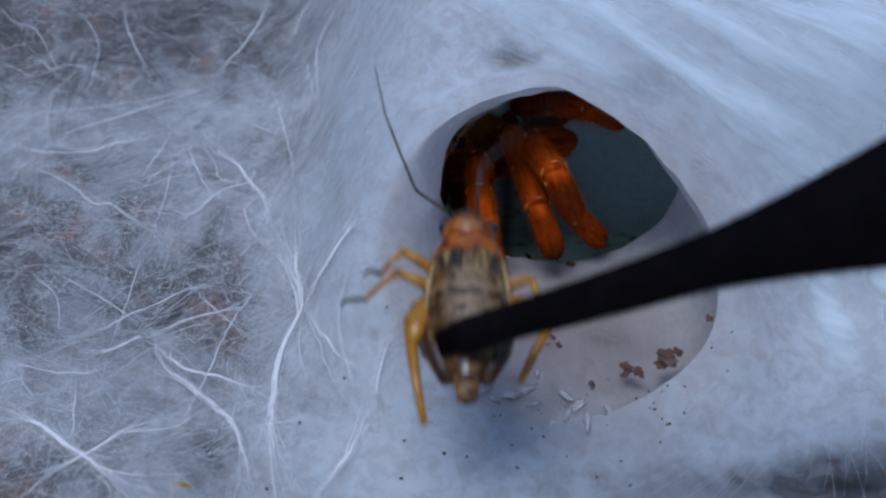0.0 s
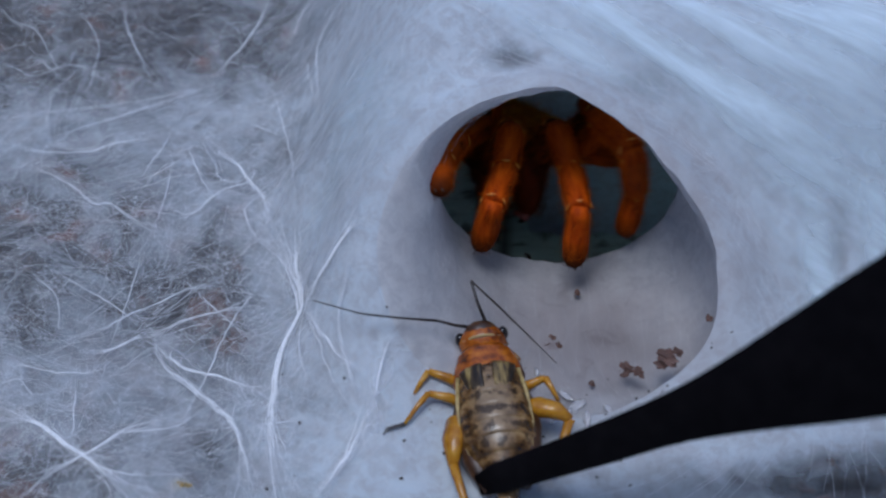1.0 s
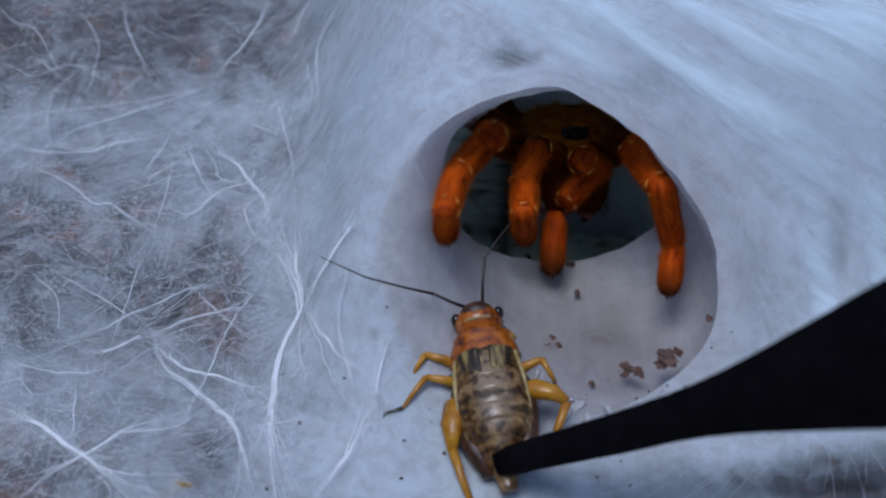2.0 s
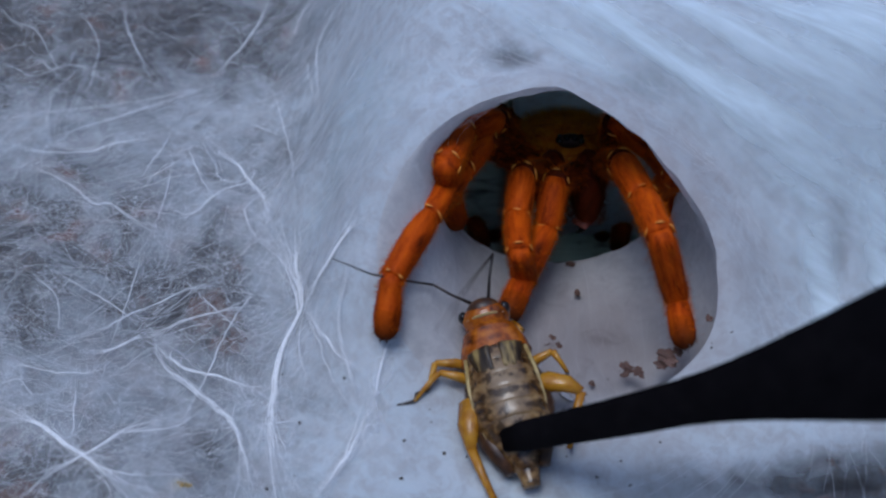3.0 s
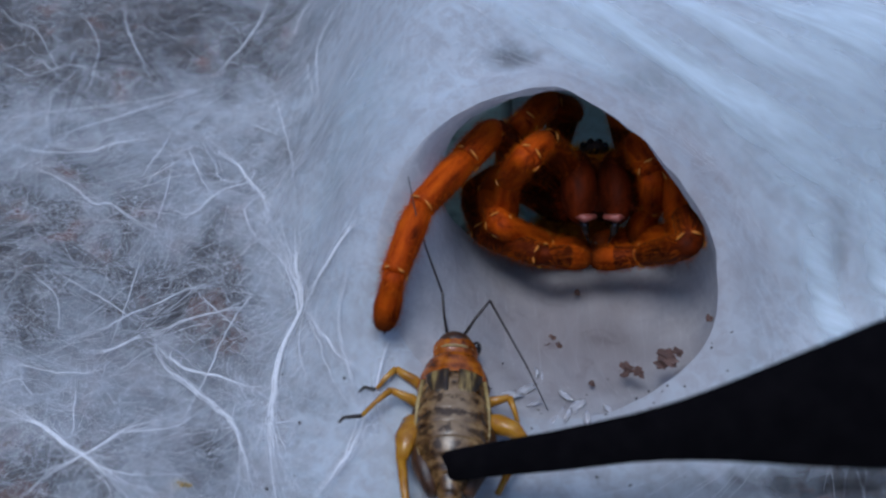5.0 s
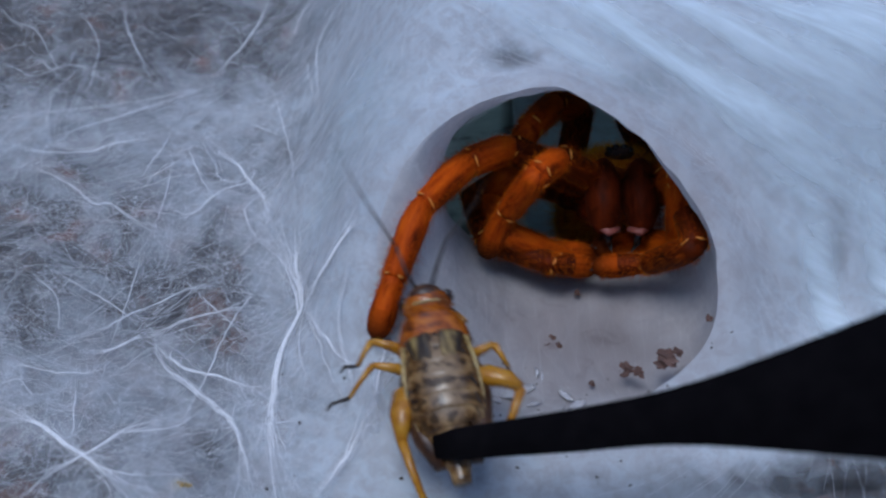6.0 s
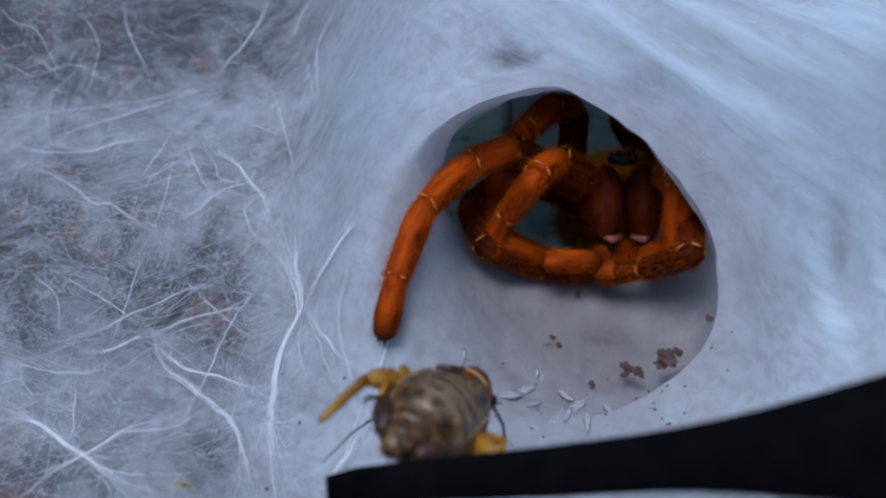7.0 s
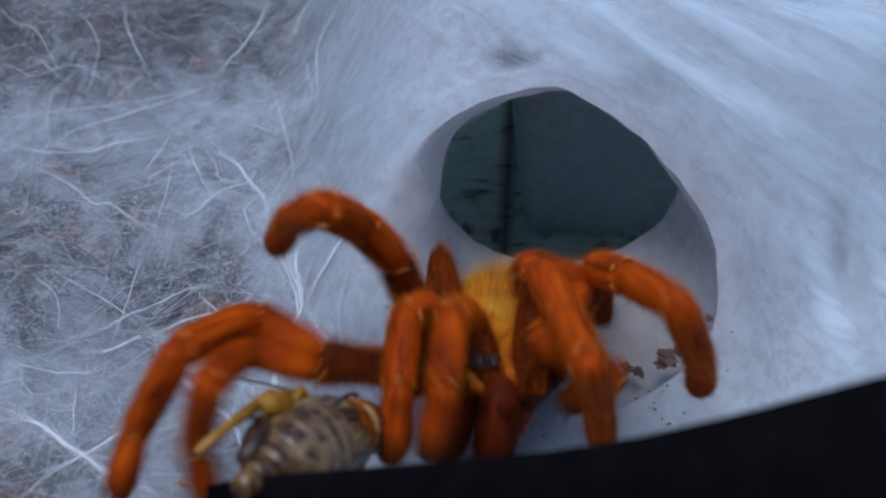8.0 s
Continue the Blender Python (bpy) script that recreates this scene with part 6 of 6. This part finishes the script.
    step("l3", 7.8, (-6.04, -1.66, -1.2), (-10.66, 0.85, 9.03), (-13.73, 6.54, 10.36), (-15.58, 13.41, 15.87), (-19.15, 8.16, 9.78), (-21.24, 12.02, 5.4))
    step("l3", 8, (-6.04, -1.66, -1.2), (-2.82, 0.53, 9.62), (-8.02, -2.45, 6.85), (-5.31, 5.97, 5.18), (-12.42, 3.36, 0.7), (-7.53, 6.66, -1.2))
    step("l4", 0, (-4.15, -5.5, -1.2), (-7.86, -16.12, 1.19), (-9.84, -21.76, -1.6), (-10.61, -23.96, -10.29), (-9.16, -19.81, -17.91), (-7.59, -15.33, -21.9))
    step("l4", 3.5, (-4.15, -5.5, -1.2), (-7.86, -16.12, 1.19), (-9.84, -21.76, -1.6), (-10.61, -23.96, -10.29), (-9.16, -19.81, -17.91), (-7.59, -15.33, -21.9))
    step("l4", 4, (-4.15, -5.5, -1.2), (-8.29, 5.13, -2.67), (-12.66, 1.46, -5.98), (-9.33, 9.79, -6.64), (-2.3, 14.75, -8.51), (2.12, 10.45, -9.2))
    step("l4", 4.4, (-4.15, -5.5, -1.2), (-8.46, 5.1, -2.33), (-10.33, 10.92, -4.82), (-9.37, 16.65, -11.69), (-5.83, 8.61, -11.06), (-0.02, 6.46, -11.17))
    step("l4", 4.7, (-4.15, -5.5, -1.2), (-8.25, 5.15, -2.6), (-10.01, 10.92, -5.29), (-9.03, 16.96, -11.89), (-5.4, 8.98, -11.08), (0.24, 6.41, -11.15))
    step("l4", 5.8, (-4.15, -5.5, -1.2), (-6.29, 5.77, -1.96), (-6.52, 12.37, -2.05), (-6.69, 18, -9.06), (-3.22, 10.03, -10.43), (2.79, 8.55, -10.82))
    step("l4", 6.4, (-4.15, -5.5, -1.2), (-5.31, 5.94, -1.19), (-6.2, 12.28, -2.78), (-5.74, 18.97, -8.78), (-1.56, 11.52, -10.89), (4.01, 8.86, -11.53))
    step("l4", 7.2, (-4.15, -5.5, -1.2), (-6.05, 5.84, -1.2), (-7.28, 12.22, -2.4), (-5.95, 18.82, -8.37), (-1.94, 11.21, -10.22), (3.44, 8.22, -11.02))
    step("l4", 7.4, (-4.15, -5.5, -1.2), (-7.86, -16.12, 1.19), (-9.84, -21.76, -1.6), (-10.61, -23.96, -10.29), (-9.16, -19.81, -17.91), (-7.59, -15.33, -21.9))
    step("l4", 8, (-4.15, -5.5, -1.2), (-7.86, -16.12, 1.19), (-9.84, -21.76, -1.6), (-10.61, -23.96, -10.29), (-9.16, -19.81, -17.91), (-7.59, -15.33, -21.9))
    for limb, pieces in LEGS.items():
        swing(limb, pieces)
    # the abdomen swings round beside the body as the spider rears up
    rest, aside = Matrix.Identity(4), pose(11.6 * MM, 6.2 * MM, -6.8 * MM)
    walk(SWINGING["abdomen"], [(0, rest), (3.5, rest), (3.75, pose(8.5 * MM, 4.6 * MM, -4.6 * MM)), (3.9, aside), (4.1, aside), (4.5, rest), (8, rest)])
    walk(CRICKET, [
        (0, facing(2.26, -26.44, 21.05, 0.02, 1, 0.02, -0.01, -0.02, 1)),
        (0.2, facing(3.52, -27.29, 10.11, 0.06, 0.99, -0.08, 0.02, 0.08, 1)),
        (0.4, facing(5.34, -28.61, 4.3, 0.07, 0.97, -0.23, 0.02, 0.23, 0.97)),
        (0.5, facing(5.75, -29.13, 2.36, 0.02, 0.97, -0.23, -0.05, 0.23, 0.97)),
        (0.6, facing(1.2, -27.93, 3.73, -0.37, 0.9, -0.22, -0.39, 0.06, 0.92)),
        (0.7, facing(3.31, -25.94, 4.34, -0.18, 0.97, -0.13, -0.21, 0.09, 0.97)),
        (0.8, facing(4.76, -25.03, 4, -0.04, 1, -0.02, -0.08, 0.01, 1)),
        (1, facing(5.02, -24.76, 3.14, -0.12, 0.99, 0.11, -0.12, -0.13, 0.98)),
        (1.5, facing(5.08, -24.06, 3.97, -0.15, 0.98, 0.16, -0.13, -0.18, 0.98)),
        (1.7, facing(4.54, -22.82, 3.87, -0.13, 0.97, 0.2, -0.11, -0.21, 0.97)),
        (2.8, facing(5.97, -23.06, 3.54, -0.21, 0.97, 0.15, -0.17, -0.19, 0.97)),
        (3, facing(6.05, -22.68, 4.11, -0.22, 0.95, 0.22, -0.15, -0.26, 0.95)),
        (3.5, facing(3.92, -23.14, 3.53, -0.04, 0.98, 0.19, -0.05, -0.19, 0.98)),
        (4, facing(2.3, -25.4, 2.5, 0.06, 1, 0.08, 0.02, -0.08, 1)),
        (4.5, facing(1.2, -25.5, 2.5, 0.05, 0.99, 0.09, 0.02, -0.09, 1)),
        (4.7, facing(0.6, -26.2, 2.9, 0.03, 1, 0.01, 0.02, -0.01, 1)),
        (5.8, facing(2.79, -25.5, 5.17, 0.03, 1, 0.09, -0.01, -0.09, 1)),
        (6, facing(-0.34, -25.82, 9.43, -0.18, 0.96, 0.22, -0.09, -0.24, 0.97)),
        (6.2, facing(-3.45, -29.75, 12, -0.31, 0.95, -0.08, -0.24, -0, 0.97)),
        (6.4, facing(1.12, -34.9, 13.7, 0.06, 0.78, -0.62, 0.09, 0.62, 0.78)),
        (6.5, facing(2.4, -37.2, 15.7, 0.15, 0.74, -0.66, 0.25, 0.62, 0.75)),
        (6.8, facing(1.3, -37.6, 18.0, 0.25, 0.74, -0.62, 0.45, 0.5, 0.75)),
        (7, facing(-0.14, -38.9, 19.5, 0.31, 0.74, -0.6, 0.52, 0.42, 0.75)),
        (7.2, facing(-0.53, -42.75, 18.34, 0.46, 0.67, -0.58, 0.79, -0, 0.62)),
        (7.3, facing(-2.17, -41.09, 20.63, 0.37, 0.78, -0.5, 0.67, 0.15, 0.73)),
        (7.4, facing(-2.95, -41.92, 20.52, 0.4, 0.74, -0.54, 0.74, 0.1, 0.67)),
        (7.5, facing(-3.17, -43.64, 20.34, 0.49, 0.68, -0.54, 0.77, -0.04, 0.64)),
        (7.6, facing(-3.86, -42.62, 21.99, 0.44, 0.72, -0.54, 0.76, 0.03, 0.65)),
        (7.7, facing(-4.66, -42.95, 22.45, 0.5, 0.69, -0.53, 0.77, -0.07, 0.63)),
        (7.8, facing(-5.25, -42.64, 22.75, 0.48, 0.71, -0.51, 0.76, -0.04, 0.65)),
        (7.9, facing(-7.99, -44.02, 22.67, 0.41, 0.71, -0.57, 0.8, 0.03, 0.6)),
        (8, facing(-9.9, -44.4, 22.21, 0.35, 0.72, -0.6, 0.82, 0.08, 0.57)),
    ])
    step("l", 0, (-0.75, 9.3, 0.9), (-5.01, 11.12, 2.77), (-9.17, 21.29, 9.73))
    step("l", 0.2, (-0.75, 9.3, 0.9), (-2.11, 12.38, 4.6), (-9.54, 20.02, 12.04))
    step("l", 0.5, (-0.75, 9.3, 0.9), (-3.53, 9.12, 5.05), (-6.42, 17.04, 14.95))
    step("l", 0.6, (-0.75, 9.3, 0.9), (-2.79, 5.39, 3.26), (-15.47, 2.6, 3.87))
    step("l", 0.8, (-0.75, 9.3, 0.9), (-4.37, 10.75, 4.03), (-12.76, 8.41, 13.68))
    step("l", 1, (-0.75, 9.3, 0.9), (-4.24, 8.5, 4.39), (-16.11, 9.91, 9.49))
    step("l", 1.5, (-0.75, 9.3, 0.9), (-3.67, 10.66, 4.73), (-11.41, 17.47, 12.64))
    step("l", 1.7, (-0.75, 9.3, 0.9), (-4.03, 9.22, 4.67), (-14.58, 13.17, 11.16))
    step("l", 2.8, (-0.75, 9.3, 0.9), (-3.52, 11.34, 4.52), (-12.2, 11.06, 14.2))
    step("l", 3, (-0.75, 9.3, 0.9), (-4.42, 11.59, 3.41), (-13.06, 11.99, 13.11))
    step("l", 3.5, (-0.75, 9.3, 0.9), (-3.58, 11.97, 4.04), (-10.47, 16.03, 14.29))
    step("l", 4, (-0.75, 9.3, 0.9), (-2.74, 12.65, 4.03), (-6.71, 18.21, 15.09))
    step("l", 4.7, (-0.75, 9.3, 0.9), (-1.32, 12.08, 5.02), (-5.46, 17.39, 16.14))
    step("l", 5.8, (-0.75, 9.3, 0.9), (-2.49, 12.88, 3.93), (-5, 20.54, 14.12))
    step("l", 6, (-0.75, 9.3, 0.9), (-1.92, 13.46, 3.42), (-6.03, 24.94, 7.91))
    step("l", 6.2, (-0.75, 9.3, 0.9), (0.01, 12.67, 4.52), (-4.1, 24.96, 5.53))
    step("l", 6.5, (-0.75, 9.3, 0.9), (-3.0, 12.4, -2.3), (-6.0, 12.86, -14.9))
    step("l", 7, (-0.75, 9.3, 0.9), (-3.83, 7.25, -2.47), (-8.0, 9.0, -14.5))
    step("l", 7.5, (-0.75, 9.3, 0.9), (-3.18, 6.87, -2.74), (-12.18, 4.06, -11.68))
    step("l", 8, (-0.75, 9.3, 0.9), (-4.07, 7.71, -2.48), (-10.43, 10.64, -13.44))
    step("r", 0, (0.75, 9.3, 0.9), (1.21, 12.9, 4.34), (9.76, 22.69, 4.07))
    step("r", 0.2, (0.75, 9.3, 0.9), (3.8, 11.95, 3.85), (12.94, 11.55, -5.38))
    step("r", 0.5, (0.75, 9.3, 0.9), (-0.69, 11.77, 5), (7.71, 21.69, 4.57))
    step("r", 0.6, (0.75, 9.3, 0.9), (2.51, 7.08, 5.02), (10.04, 15.85, -0.94))
    step("r", 0.8, (0.75, 9.3, 0.9), (-0.09, 12.71, 4.46), (6.16, 19.97, -4.33))
    step("r", 1, (0.75, 9.3, 0.9), (-0.11, 13.16, 3.96), (7.45, 6.3, -4.09))
    step("r", 1.5, (0.75, 9.3, 0.9), (0.41, 13.38, 3.77), (7.55, 5.87, -4.08))
    step("r", 1.7, (0.75, 9.3, 0.9), (1.65, 13.42, 3.58), (10.33, 21.85, -1.18))
    step("r", 2.8, (0.75, 9.3, 0.9), (2.17, 13.22, 3.65), (5.66, 23.39, -3.66))
    step("r", 3, (0.75, 9.3, 0.9), (2.54, 13.32, 3.27), (-4.9, 3.7, 7.85))
    step("r", 3.5, (0.75, 9.3, 0.9), (5.16, 11.31, 2.12), (11.01, 1.43, -3.99))
    step("r", 4, (0.75, 9.3, 0.9), (3.89, 12.31, 3.36), (9.79, 2.19, -2.27))
    step("r", 4.7, (0.75, 9.3, 0.9), (3.94, 12.06, 3.58), (10.25, 2.65, -2.79))
    step("r", 5.8, (0.75, 9.3, 0.9), (1.79, 13.07, 4.01), (8.16, 6.06, -4.89))
    step("r", 6, (0.75, 9.3, 0.9), (3.12, 13.03, 3.25), (9.06, 23.3, -2.06))
    step("r", 6.2, (0.75, 9.3, 0.9), (5.24, 10.57, 2.69), (13.11, 18.08, -4.43))
    step("r", 6.5, (0.75, 9.3, 0.9), (4.6, 12.2, 2.1), (14.6, 19.27, -2.3))
    step("r", 7, (0.75, 9.3, 0.9), (4.0, 12.0, -1.8), (9.0, 18.0, -12.1))
    step("r", 7.5, (0.75, 9.3, 0.9), (-3.09, 10.38, 3.92), (-0.71, 22.79, 6.98))
    step("r", 8, (0.75, 9.3, 0.9), (-2.43, 10.35, 4.61), (-1.07, 21.51, 11.13))
    for limb, pieces in FEELERS.items():
        swing(limb, pieces, Vector((0, -0.85, 0)))
    hinge("front_leg", [(0, 0), (2.6, 0), (3.0, 12), (3.5, 6), (6.2, 0), (6.5, 60), (7, 75), (8, 75)])
    hinge("middle_leg", [(0, 0), (2.6, 0), (3.0, -10), (3.5, 5), (6.2, 0), (6.5, 50), (7, 65), (8, 65)])
    hinge("hind_leg", [(0, 0), (6.2, 0), (6.5, -12), (7, -8), (7.5, 0), (8, 0)])
    walk(TWEEZERS, [
        (0, facing(0.05, -33.86, 22.66, -0.31, 0.72, 0.62, -0.56, -0.67, 0.49)),
        (0.2, facing(2.39, -34.52, 10.69, -0.35, 0.76, 0.55, -0.66, -0.61, 0.43)),
        (0.4, facing(4.59, -36.68, 4.29, -0.37, 0.78, 0.51, -0.69, -0.59, 0.41)),
        (0.5, facing(5.17, -36.3, 3.25, -0.35, 0.79, 0.51, -0.72, -0.57, 0.4)),
        (0.7, facing(5.21, -36.31, 1.82, -0.38, 0.78, 0.49, -0.69, -0.6, 0.42)),
        (1, facing(4.09, -33.83, 1.48, -0.35, 0.78, 0.52, -0.7, -0.58, 0.41)),
        (1.5, facing(4.64, -33.24, 2.07, -0.33, 0.78, 0.52, -0.71, -0.57, 0.4)),
        (1.7, facing(5.3, -32.85, 2.46, -0.31, 0.79, 0.53, -0.73, -0.56, 0.4)),
        (2.8, facing(6.18, -30.7, 3.2, -0.24, 0.79, 0.56, -0.73, -0.53, 0.43)),
        (3, facing(6.46, -30.22, 3.67, -0.23, 0.79, 0.56, -0.74, -0.52, 0.43)),
        (3.5, facing(2.45, -30.7, 3.2, -0.2, 0.8, 0.57, -0.7, -0.52, 0.49)),
        (4, facing(-0.5, -32.26, 3.04, -0.18, 0.8, 0.57, -0.66, -0.53, 0.54)),
        (4.5, facing(-1.59, -32.96, 3.76, -0.16, 0.81, 0.57, -0.64, -0.53, 0.56)),
        (4.7, facing(-1.31, -33.43, 3.29, -0.17, 0.81, 0.56, -0.64, -0.52, 0.56)),
        (5.8, facing(0.87, -32.86, 5.28, -0.15, 0.8, 0.57, -0.68, -0.5, 0.53)),
        (6, facing(-0.21, -34.25, 8.13, -0.15, 0.8, 0.58, -0.67, -0.51, 0.54)),
        (6.2, facing(-0.7, -39.1, 13.18, -0.15, 0.81, 0.57, -0.58, -0.54, 0.61)),
        (6.5, facing(-1.46, -45.12, 19.18, -0.15, 0.81, 0.56, -0.53, -0.54, 0.65)),
        (7, facing(-6.5, -48.26, 22.4, -0.1, 0.82, 0.56, -0.43, -0.54, 0.72)),
        (7.3, facing(-9.09, -50.14, 24.06, -0.09, 0.82, 0.56, -0.4, -0.54, 0.74)),
        (7.5, facing(-10.19, -51.51, 24.81, -0.1, 0.83, 0.55, -0.39, -0.55, 0.74)),
        (7.7, facing(-12.35, -51.11, 26.63, -0.07, 0.82, 0.57, -0.35, -0.55, 0.76)),
        (8, facing(-14.46, -52.26, 26.89, -0.07, 0.83, 0.56, -0.34, -0.55, 0.77)),
    ])


motions()
